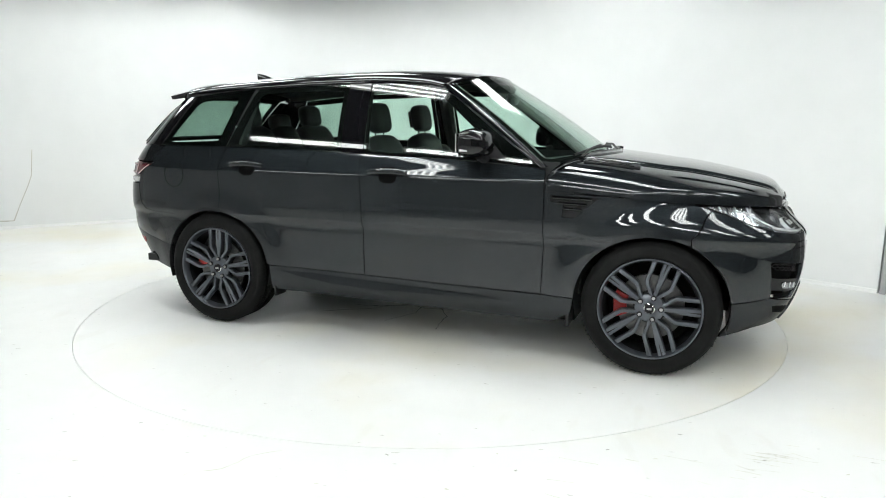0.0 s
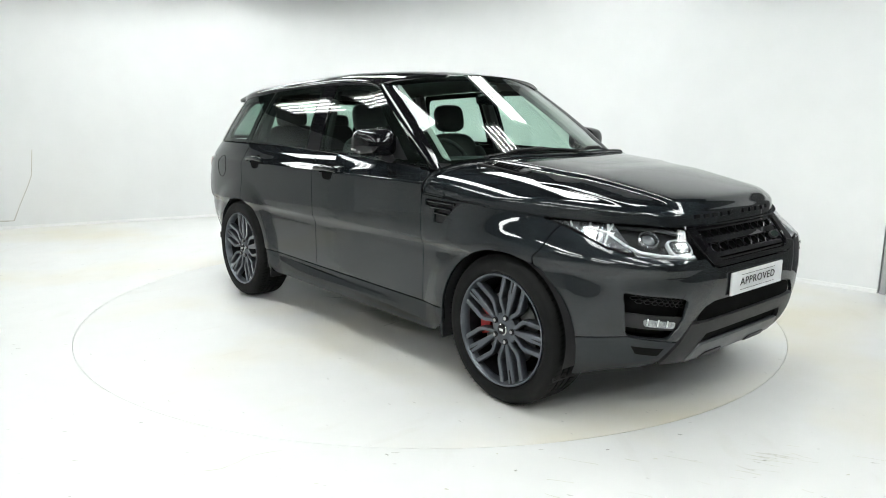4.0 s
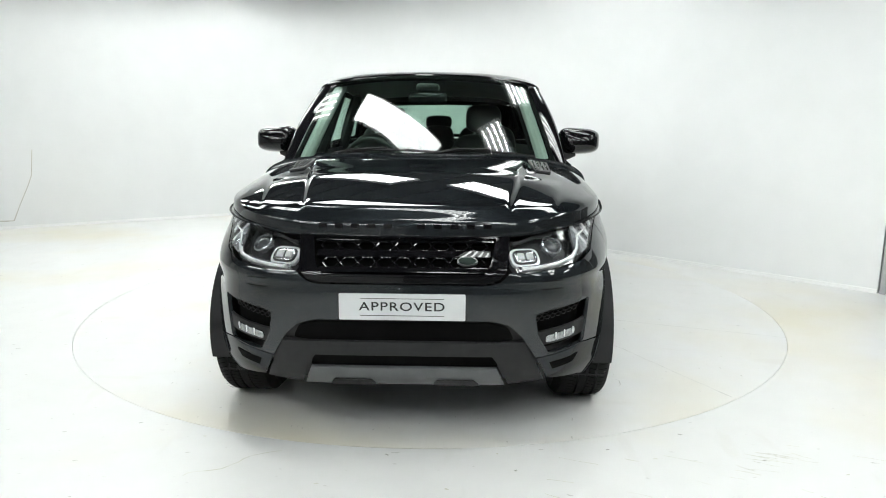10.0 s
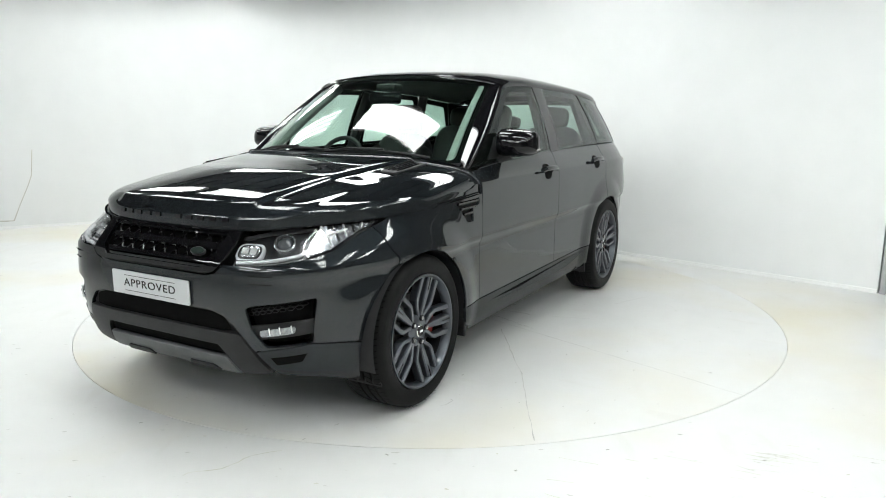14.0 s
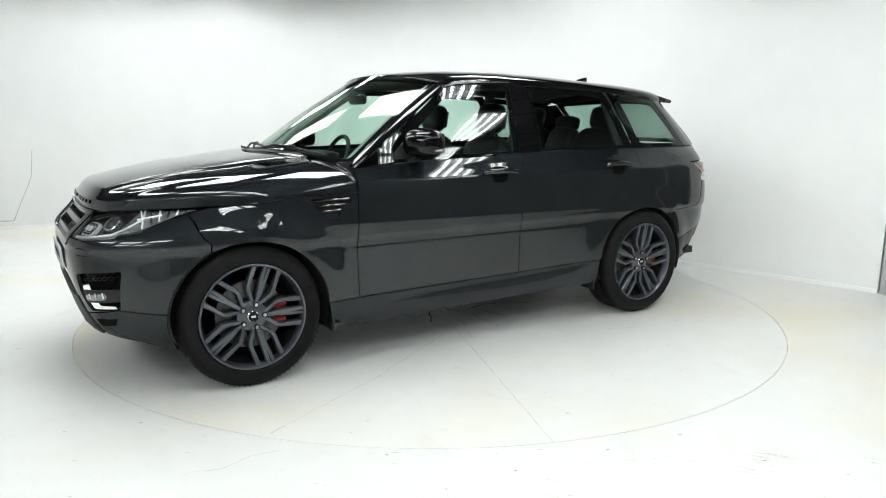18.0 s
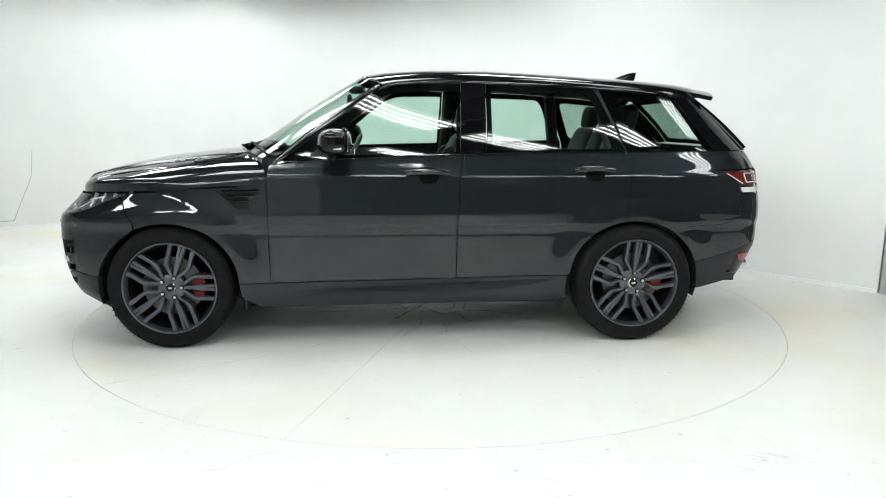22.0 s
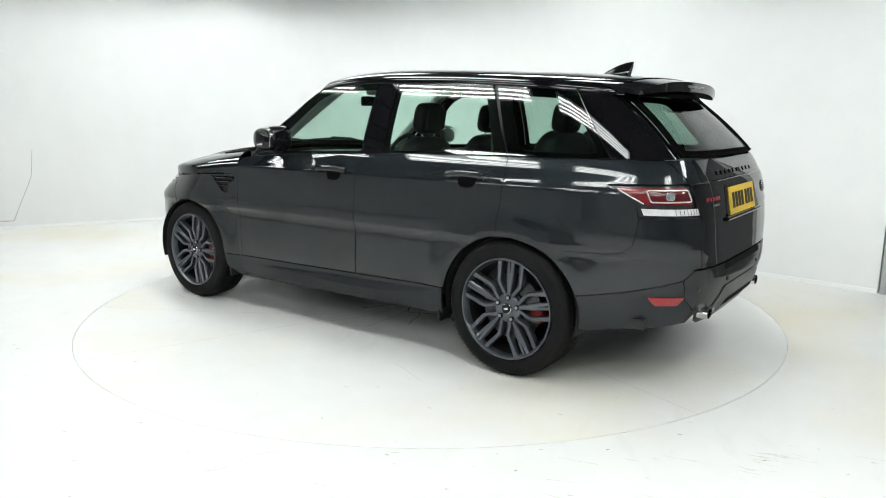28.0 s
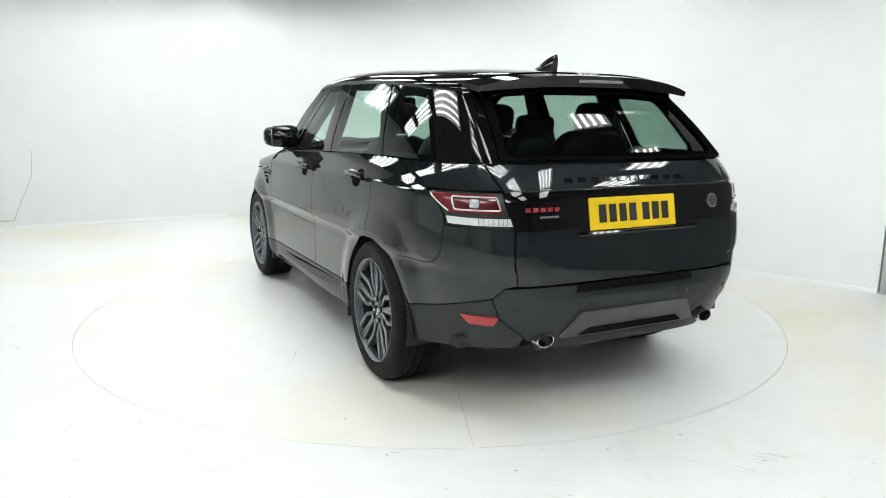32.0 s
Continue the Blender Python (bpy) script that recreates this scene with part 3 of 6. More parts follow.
roof_z = curve_fn([(-2.4, 1.58), (-2.2, 1.608), (-1.9, 1.640), (-1.6, 1.665), (-1.2, 1.687), (-0.8, 1.708), (-0.35, 1.720), (0.0, 1.716), (0.18, 1.702), (0.30, 1.682), (0.5, 1.62)])
rail_z = curve_fn([(-2.4, 1.48), (-1.9, 1.526), (-1.5, 1.564), (-1.2, 1.588), (-0.5, 1.612), (-0.1, 1.612), (0.08, 1.598), (0.3, 1.53), (0.5, 1.44)])
belt_z = curve_fn([(-2.4, 1.198), (-1.4, 1.200), (-0.7, 1.187), (0.0, 1.163), (0.4, 1.146), (0.82, 1.115), (1.0, 1.10)])
SCREEN_BOT = lambda a: np.stack([1.095 - 0.265 * np.abs(a) ** 2.2, 0.80 * a, 1.168 - 0.045 * a * a], -1)
SCREEN_TOP = lambda a: np.stack([0.295 - 0.16 * np.abs(a) ** 2.2, 0.662 * a, 1.682 - 0.048 * np.abs(a) ** 2.4], -1)
REAR_BOT = lambda a: np.stack([-2.352 + 0.075 * np.abs(a) ** 3.2, 0.668 * a, 1.203 + 0 * a], -1)
REAR_TOP = lambda a: np.stack([-2.005 + 0.075 * np.abs(a) ** 3.2, 0.588 * a, 1.545 - 0.02 * a * a], -1)


def screen(u, v):
    """The windscreen: u across from -1 to 1, v up from 0 to 1."""
    p = SCREEN_BOT(u) * (1 - v)[..., None] + SCREEN_TOP(u) * v[..., None]
    p[..., 0] += 0.014 * np.sin(np.pi * v)
    p[..., 2] += 0.010 * np.sin(np.pi * v)
    return p


def backlight(u, v):
    p = REAR_BOT(u) * (1 - v)[..., None] + REAR_TOP(u) * v[..., None]
    p[..., 0] -= 0.02 * np.sin(np.pi * v)
    return p


def scaled(fn, s):
    """A unit surface in metres-like coordinates, so that panels are cut evenly."""
    return lambda u, v: fn(np.asarray(u, float) / s[0], np.asarray(v, float) / s[1])


# ---------------------------------------------------------------- bonnet and roof
cut_z = curve_fn([(0.7, 0.998), (0.86, 0.992), (1.08, 0.981), (1.43, 0.967), (1.78, 0.952), (1.93, 0.941), (2.03, 0.932), (2.10, 0.918), (2.2, 0.908)])
_mid = np.polyfit([0.8, 1.15, 1.33, 1.54, 1.75, 1.97, 2.08, 2.18], [1.205, 1.180, 1.162, 1.132, 1.097, 1.050, 1.022, 0.992], 3)


def smooth01(a):
    a = np.clip(a, 0, 1)
    return a * a * (3 - 2 * a)


def bonnet(u, v):
    """u from the screen to the nose, v across."""
    a = 2 * v - 1
    lat = np.sin(a * math.pi / 2)
    x0 = 1.155 - 0.303 * np.abs(lat) ** 1.8
    xe = 0.9 + (front_x(0.915) - 0.002 - 0.9) * np.clip(1 - np.abs(0.985 * lat) ** 3.0, 0, 1) ** (1 / 3.0)
    t = 1 - (1 - u) ** 1.7
    x = x0 + (xe - x0) * t
    zc = cut_z(x)
    W = half_w(zc)
    c = np.clip((x - 0.9) / (front_x(zc) - 0.9), 0, 0.9999)
    ye = W * (1 - c ** 3.0) ** (1 / 3.0)
    y = np.minimum(np.abs(lat) * W * 0.978, ye) * np.sign(lat)
    # a flat middle that rolls off towards the wings
    fw = smooth01((x - 0.9) / 1.1)
    pw = 3.0 - 0.8 * fw
    r = np.clip(np.abs(y) / (W * 0.9781), 0, 1)
    top = np.polyval(_mid, np.clip(x + 0.08 * lat ** 2, 0.8, 2.25)) 
    z = zc + (top - zc) * np.clip(1 - r ** pw, 0, 1) ** (1 / pw)
    tip = np.clip((1 - u) / 0.34, 0, 1)
    z = zc + (z - zc) * (1 - (1 - tip) ** 2.6) ** (1 / 2.6)
    # the middle stands proud between two sharp creases that run to the nose
    k = np.abs(y) - (0.565 - 0.155 * (np.clip(x, 1.0, 2.2) - 1.3))
    z = z + 0.016 / (1 + np.exp(np.clip(k / 0.006, -40, 40))) * smooth01((1 - u - 0.09) / 0.10) - 0.007
    # a short second crease over each headlight
    k = np.abs(y) - (0.735 - 0.16 * (x - 1.5))
    z = z + 0.007 / (1 + np.exp(np.clip(k / 0.006, -40, 40))) * smooth01((x - 1.45) / 0.2) * smooth01((1 - u - 0.10) / 0.12)
    return np.stack([x, y, z], -1)


sheet("bonnet", bonnet, 110, 361, PAINT, car, flip=True, thick=0.02)


def roof(u, v):
    a = 2 * v - 1
    lat = np.sin(a * math.pi / 2)
    x0 = 0.30 - 0.16 * np.abs(lat) ** 2.2
    x1 = -2.00 + 0.08 * np.abs(lat) ** 2
    x = x0 + (x1 - x0) * u
    ze = rail_z(x)
    ye = house_y(x, ze) + 0.004
    pw = 2.8 - 0.7 * np.clip((x + 0.35) / 0.5, 0, 1)
    z = ze + (roof_z(x) - ze) * np.clip(1 - np.abs(lat) ** pw, 0, 1) ** (1 / pw)
    return np.stack([x, ye * lat, z], -1)


sheet("roof", roof, 60, 61, GLOSS_BLACK, car, flip=True, thick=0.02, label="gloss black roof")

# ---------------------------------------------------------------- glass and pillars
glass_s = (0.70, 0.72)
scr = scaled(screen, glass_s)
patch("windscreen", scr, rounded([(-0.698, 0.003), (0.698, 0.003), (0.698, 0.715), (-0.698, 0.715)], 0.02), GLASS, car, depth=0, step=0.05, label="green-tinted windscreen")
edge = [(-0.70, 0.0), (0.70, 0.0), (0.70, 0.72), (-0.70, 0.72)]
patch("screen_surround", scr, edge, DARK, car, holes=[rounded([(-0.675, 0.045), (0.675, 0.045), (0.672, 0.685), (-0.672, 0.685)], 0.04)], off=-0.004, step=0.05)
bck = scaled(backlight, (0.58, 0.45))
patch("rear_window", bck, rounded([(-0.578, 0.003), (0.578, 0.003), (0.578, 0.447), (-0.578, 0.447)], 0.03), PRIVACY, car, depth=0, step=0.05, label="tinted rear window")
patch("tailgate_frame", bck, [(-0.58, 0.0), (0.58, 0.0), (0.58, 0.45), (-0.58, 0.45)], DARK, car, holes=[rounded([(-0.56, 0.03), (0.56, 0.03), (0.545, 0.42), (-0.545, 0.42)], 0.05)], off=-0.004, step=0.05)

for sg in (1, -1):
    S = side(sg)
    fl = sg > 0
    P = lambda *pts: [(x, z) for x, z in pts]

    def line(x0, x1, fn, n=8, dz=0.0):
        return [(x0 + (x1 - x0) * i / n, float(fn(x0 + (x1 - x0) * i / n)) + dz) for i in range(n + 1)]

    # front door window frame and glass
    outer = line(0.80, -0.335, belt_z) + line(-0.345, 0.08, rail_z, 6) + [(0.18, 1.572)]
    hole = rounded([(0.60, 1.165), (-0.31, 1.19), (-0.33, 1.578), (0.04, 1.575), (0.16, 1.525)], [0.02, 0.02, 0.02, 0.06, 0.05])
    patch("window_frame", S, outer, DARK, car, holes=[hole], flip=fl, off=-0.006, depth=0.006, step=0.05)
    patch("side_window", S, outer, GLASS, car, flip=fl, off=0.0, depth=0, step=0.06)
    # b pillar
    patch("pillar_cover", S, line(-0.340, -0.500, belt_z, 3) + line(-0.505, -0.350, rail_z, 3), GLOSS_BLACK, car, flip=fl, off=0.003, step=0.06)
    # rear door
    outer = line(-0.505, -1.395, belt_z) + [(-1.33, 1.33), (-1.235, 1.54)] + line(-1.20, -0.51, rail_z)
    hole = rounded([(-0.54, 1.20), (-1.31, 1.215), (-1.20, 1.50), (-1.15, 1.555), (-0.54, 1.575)], [0.02, 0.03, 0.05, 0.05, 0.02])
    patch("window_frame", S, outer, DARK, car, holes=[hole], flip=fl, off=-0.006, depth=0.006, step=0.05)
    patch("side_window", S, outer, GLASS, car, flip=fl, off=0.0, depth=0, step=0.06)
    # quarter window
    outer = line(-1.405, -1.985, belt_z) + line(-1.73, -1.245, rail_z)
    hole = rounded([(-1.47, 1.225), (-1.93, 1.225), (-1.70, 1.505), (-1.345, 1.535)], 0.05)
    patch("window_frame", S, outer, DARK, car, holes=[hole], flip=fl, off=-0.006, depth=0.006, step=0.05)
    patch("side_window", S, outer, PRIVACY, car, flip=fl, off=0.0, depth=0, step=0.06)
    # rear pillar cover
    patch("pillar_cover", S, line(-1.99, -2.225, belt_z, 4) + [(-2.05, 1.38), (-1.905, 1.517)] + line(-1.90, -1.735, rail_z, 4), GLOSS_BLACK, car, flip=fl, off=0.003, step=0.05)

    # screen pillar: from the screen's edge to the window frame
    def pillar(u, v, sg=sg):
        p = SCREEN_BOT(np.full_like(u, sg * 1.0)) * (1 - u)[..., None] + SCREEN_TOP(np.full_like(u, sg * 1.0)) * u[..., None]
        p[..., 0] += 0.014 * np.sin(np.pi * u)
        p[..., 2] += 0.010 * np.sin(np.pi * u)
        xs = 0.80 + (0.16 - 0.80) * u
        zs = 1.118 + (1.582 - 1.118) * u + 0.015 * np.sin(np.pi * u)
        q = np.stack([xs, sg * house_y(xs, zs), zs], -1)
        r = p * (1 - v)[..., None] + q * v[..., None]
        r[..., 1] += sg * 0.018 * np.sin(np.pi * v)
        r[..., 0] += 0.012 * np.sin(np.pi * v)
        return r
    sheet("screen_pillar", pillar, 24, 10, GLOSS_BLACK, car, flip=sg < 0)

    def rear_pillar(u, v, sg=sg):
        p = backlight(np.full_like(u, sg * 1.0), u)
        xs = -2.228 + (-1.905 + 2.228) * u
        zs = 1.198 + (1.517 - 1.198) * u
        q = np.stack([xs, sg * house_y(xs, zs), zs], -1)
        r = p * (1 - v)[..., None] + q * v[..., None]
        r[..., 1] += sg * 0.012 * np.sin(np.pi * v)
        r[..., 0] -= 0.012 * np.sin(np.pi * v)
        return r
    sheet("tailgate_edge", rear_pillar, 16, 8, GLOSS_BLACK, car, flip=sg > 0)

# ---------------------------------------------------------------- flank panels
for sg in (1, -1):
    fl = False
    px = lambda x, z, s=sg: X(x, z, s)

    def run(pts):
        return [px(x, z) for x, z in pts]

    def cut(x0, x1, n=10, dz=0.0):
        return [px(x0 + (x1 - x0) * i / n, float(cut_z(x0 + (x1 - x0) * i / n)) + dz) for i in range(n + 1)]

    def belt(x0, x1, n=12, dz=-0.004):
        return [px(x0 + (x1 - x0) * i / n, float(belt_z(x0 + (x1 - x0) * i / n)) + dz) for i in range(n + 1)]

    vent = rounded(run([(1.165, 0.965), (0.885, 0.972), (0.885, 0.935), (0.965, 0.925), (0.955, 0.848), (1.03, 0.848)]), [0.01, 0.01, 0.01, 0.01, 0.015, 0.02])
    # wing, from the bonnet's cut to the sill
    patch("front_wing", body, cut(0.855, 1.655, 10, -0.004) + run([(1.672, 0.937), (1.750, 0.914), (1.700, 0.815), (1.655, 0.765)]) + arch(AF, 63, 180, sg)
          + run([(1.035, 0.385), (0.847, 0.385), (0.850, 0.46), (0.855, 0.64), (0.851, 0.92)]), PAINT, car, holes=[vent], flip=fl, step=0.02)
    # the bonnet's flank by the screen
    patch("wing_top", body, cut(1.02, 0.852, 6, -0.002) + run([(0.850, 1.02), (0.848, 1.050), (0.90, 1.045), (1.02, 1.01)]), PAINT, car, flip=fl, off=-0.012)
    patch("wing_vent", body, vent, SATIN_BLACK, car, flip=fl, off=-0.02, depth=0)
    # front door
    patch("door", body, run([(0.842, 0.388), (0.845, 0.46), (0.850, 0.64), (0.846, 0.92), (0.845, 1.03), (0.841, 1.098)]) + belt(0.835, -0.365, 14)
          + run([(-0.338, 1.088), (-0.325, 0.984), (-0.312, 0.737), (-0.307, 0.448), (-0.305, 0.405)]), PAINT, car, flip=fl, step=0.02)
    # rear door
    patch("door", body, run([(-0.312, 0.405), (-0.314, 0.448), (-0.318, 0.737), (-0.331, 0.984), (-0.344, 1.088)]) + belt(-0.371, -1.395, 14)
          + run([(-1.416, 1.08), (-1.394, 0.86)]) + arch(AR, 81, 8, sg, 18, 0.004) + run([(-1.02, 0.417)]), PAINT, car, flip=fl, step=0.02)
    # sill
    patch("sill", body, run([(1.02, 0.29), (1.035, 0.378), (0.847, 0.380), (-0.305, 0.398), (-1.02, 0.411), (-1.015, 0.25), (-0.9, 0.243), (0.8, 0.217), (0.9, 0.22)]), LOWER, car, flip=fl)
    # rear quarter
    quarter = belt(-1.402, -2.25, 12) + [B(0.750, 1.192, sg), B(0.722, 1.12, sg), B(0.703, 1.086, sg)] + run([(-2.02, 1.082), (-2.0, 1.078), (-2.10, 1.03), (-2.155, 0.975), (-2.165, 0.92)]) + [B(0.66, 0.915, sg), B(0.655, 0.662, sg), B(0.70, 0.655, sg), B(0.745, 0.605, sg)] \
        + run([(-2.29, 0.585), (-2.1, 0.535), (-1.86, 0.49)]) + arch(AR, 163.5, 81.5, sg, 22) + run([(-1.400, 0.86), (-1.422, 1.08)])
    patch("rear_quarter", body, quarter, PAINT, car, flip=fl, step=0.022)
    # bumper corner
    corner = run([(-1.862, 0.484), (-2.1, 0.529), (-2.29, 0.579)]) + [B(0.748, 0.598, sg), B(0.705, 0.50, sg), B(0.58, 0.40, sg), B(0.60, 0.35, sg)] + run([(-2.15, 0.33), (-1.85, 0.30)]) + arch(AR, 188, 165, sg, 6)
    patch("bumper_corner", body, corner, LOWER, car, flip=fl)

# ---------------------------------------------------------------- rear
patch("tailgate", body, [B(0.648, 0.66), B(0.652, 0.915), B(0.69, 1.08), B(0.74, 1.195), B(-0.74, 1.195), B(-0.69, 1.08), B(-0.652, 0.915), B(-0.648, 0.66)], PAINT, car)
patch("tailgate_band", body, [B(0.655, 0.905), B(0.690, 1.075), B(-0.690, 1.075), B(-0.655, 0.905)], GLOSS_BLACK, car, off=0.004, depth=0.004, label="gloss black tailgate panel")
patch("rear_bumper", body, [B(0.744, 0.598), B(0.70, 0.648), B(-0.70, 0.648), B(-0.744, 0.598), B(-0.70, 0.50), B(-0.575, 0.40), B(-0.5, 0.33), B(0.5, 0.33), B(0.575, 0.40), B(0.70, 0.50)], LOWER, car)

# ---------------------------------------------------------------- front
HL = lambda s: [Y(0.485 * s, 0.893), Y(0.60 * s, 0.920), Y(0.74 * s, 0.934), X(1.93, 0.938, s), X(1.79, 0.944, s), X(1.675, 0.944, s), X(1.80, 0.904, s), X(1.895, 0.866, s), X(1.98, 0.832, s), Y(0.795 * s, 0.807), Y(0.70 * s, 0.791), Y(0.60 * s, 0.784), Y(0.50 * s, 0.782), Y(0.475 * s, 0.82)]
for sg in (1, -1):
    patch("headlight", body, HL(sg), CLEAR, car, depth=0, flip=False)
lower_edge = [Y(0.60, 0.40), Y(0.535, 0.50), Y(0.47, 0.555), Y(0.39, 0.575)]
half = [Y(0.38, 0.725), Y(0.43, 0.738), Y(0.475, 0.777), Y(0.60, 0.778), Y(0.70, 0.785), Y(0.80, 0.801), X(1.985, 0.825), X(1.90, 0.858), X(1.80, 0.897), X(1.758, 0.912), X(1.706, 0.812), X(1.661, 0.762)] \
    + arch(AF, 61.5, 6, 1, 16) + [Y(0.82, 0.44)] + lower_edge
bump = half + [(-u, z) for u, z in half[::-1]]
FOG = lambda s: rounded([Y(0.845 * s, 0.640), Y(0.65 * s, 0.615), Y(0.590 * s, 0.598), Y(0.610 * s, 0.50), Y(0.660 * s, 0.418), Y(0.825 * s, 0.44)], 0.02)
patch("front_bumper", body, bump, PAINT, car, holes=[FOG(1), FOG(-1)])
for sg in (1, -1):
    # black sheet stands in for the shade inside the fog opening
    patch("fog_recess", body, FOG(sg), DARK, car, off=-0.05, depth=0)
    low = [Y(0.82 * sg, 0.434), Y(0.605 * sg, 0.394), Y(0.66 * sg, 0.285), X(2.0, 0.26, sg), X(1.83, 0.205, sg)] + arch(AF, -16, 5, sg, 6)
    patch("bumper_corner", body, low, LOWER, car)
patch("lower_intake", body, lower_edge + [(-u, z) for u, z in lower_edge[::-1]] + [Y(-0.64, 0.285), Y(-0.46, 0.268), Y(0.46, 0.268), Y(0.64, 0.285)], SATIN_BLACK, car, off=-0.02, depth=0)
patch("skid_plate", body, [Y(0.46, 0.268), Y(0.425, 0.354), Y(-0.425, 0.354), Y(-0.46, 0.268)], SKID, car, off=0.01, label="silver satin skid plate")
# black sheet behind the mesh, coloured as the shade of the depth there
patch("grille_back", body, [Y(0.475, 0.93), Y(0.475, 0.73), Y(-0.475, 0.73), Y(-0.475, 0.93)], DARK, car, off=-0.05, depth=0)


# ---------------------------------------------------------------- details of the body
def on(uz, off=0.0):
    """The point of the body at (u, z), off metres out along its normal."""
    u, z = np.array([uz[0]]), np.array([uz[1]])
    return Vector((body(u, z) + surf_normal(body, u, z) * off)[0])


def frame_on(uz, off=0.0):
    """A pose on the body: x along the way round, y up, z outwards."""
    u, z = np.array([uz[0]]), np.array([uz[1]])
    n = Vector(surf_normal(body, u, z)[0])
    t = Vector((body(u + 0.004, z) - body(u - 0.004, z))[0]).normalized()
    b = n.cross(t).normalized()
    t = b.cross(n)
    m = Matrix((t, b, n)).transposed().to_4x4()
    m.translation = on(uz, off)
    return m


def put(bm, m):
    bmesh.ops.transform(bm, matrix=m, verts=bm.verts)
    return bm


def strip_on(name, pts, r, material, parent=None, off=0.0, label=""):
    """A round bead along a line of the body."""
    line_ = []
    for a, b in zip(pts, pts[1:]):
        k = max(2, int(math.hypot(b[0] - a[0], b[1] - a[1]) / 0.02))
        line_ += [(a[0] + (b[0] - a[0]) * i / k, a[1] + (b[1] - a[1]) * i / k) for i in range(k)]
    line_.append(pts[-1])
    return part(name, tube_along([on(p, off) for p in line_], r, 8), material, parent or car, label, smooth=True)


def slab(outline, t, bevel=0.0):
    """A flat plate of the outline in x and y, t thick below z = 0."""
    bm = bmesh.new()
    top = [bm.verts.new((x, y, 0)) for x, y in outline]
    f = bm.faces.new(top)
    r = bmesh.ops.extrude_face_region(bm, geom=[f])
    bmesh.ops.translate(bm, verts=[v for v in r["geom"] if isinstance(v, bmesh.types.BMVert)], vec=(0, 0, -t))
    bmesh.ops.recalc_face_normals(bm, faces=bm.faces)
    if bevel:
        bmesh.ops.bevel(bm, geom=bm.edges[:], offset=bevel, segments=2, profile=0.5, affect="EDGES")
    return bm


def rrect(w, h, r, seg=4):
    return rounded([(-w / 2, -h / 2), (w / 2, -h / 2), (w / 2, h / 2), (-w / 2, h / 2)], r, seg)


def disc_bm(r, t, seg=24):
    bm = bmesh.new()
    bmesh.ops.create_cone(bm, cap_ends=True, segments=seg, radius1=r, radius2=r, depth=t)
    return bm


# grille
G_HALF = [(0.474, 0.908), (0.464, 0.815), (0.456, 0.778), (0.425, 0.747), (0.375, 0.733)]
G_OUT = [Y(y, z) for y, z in G_HALF] + [Y(-y, z) for y, z in G_HALF[::-1]]
G_IN = [Y(0.412, 0.900), Y(0.384, 0.80), Y(0.345, 0.757), Y(-0.345, 0.757), Y(-0.384, 0.80), Y(-0.412, 0.900)]
grille = patch("grille", body, G_OUT, GLOSS_BLACK, car, holes=[G_IN], off=0.004, depth=0.015, label="gloss black grille with hexagon mesh")
for z, h in ((0.896, 0.014), (0.848, 0.022), (0.788, 0.020), (0.764, 0.012)):
    w = 0.405 - (0.912 - z) * 0.25
    patch("bar", body, [Y(w, z - h / 2), Y(w, z + h / 2), Y(-w, z + h / 2), Y(-w, z - h / 2)], GLOSS_BLACK, grille, off=-0.008, depth=0.03, dome=0.004)
for z in (0.878, 0.818):
    w = 0.385 - (0.912 - z) * 0.22
    n = 9
    for i in range(n):
        c = -w + (i + 0.5) * 2 * w / n
        a = w / n * 0.98
        ring = [on(Y(c + dx * a, z + dz), -0.016) for dx, dz in ((-0.98, 0), (-0.5, 0.017), (0.5, 0.017), (0.98, 0), (0.5, -0.017), (-0.5, -0.017), (-0.98, 0))]
        part("mesh_cell", tube_along(ring, 0.0045, 6), GLOSS_BLACK, grille, smooth=True)
m = frame_on(Y(0.285, 0.818), 0.004)
bm = slab([(0.042 * math.cos(a * math.pi / 16), 0.021 * math.sin(a * math.pi / 16)) for a in range(32)], 0.012)
part("badge", put(bm, m), mat("badge_silver", (0.10, 0.105, 0.105), 0.3, 0.9), grille, "oval badge in silver and dark green")
bm = slab([(0.036 * math.cos(a * math.pi / 16), 0.0165 * math.sin(a * math.pi / 16)) for a in range(32)], 0.004)
part("badge_face", put(bm, m @ Matrix.Translation((0, 0, 0.003))), mat("badge_green", (0.010, 0.022, 0.017), 0.55, spec=0.2), grille)

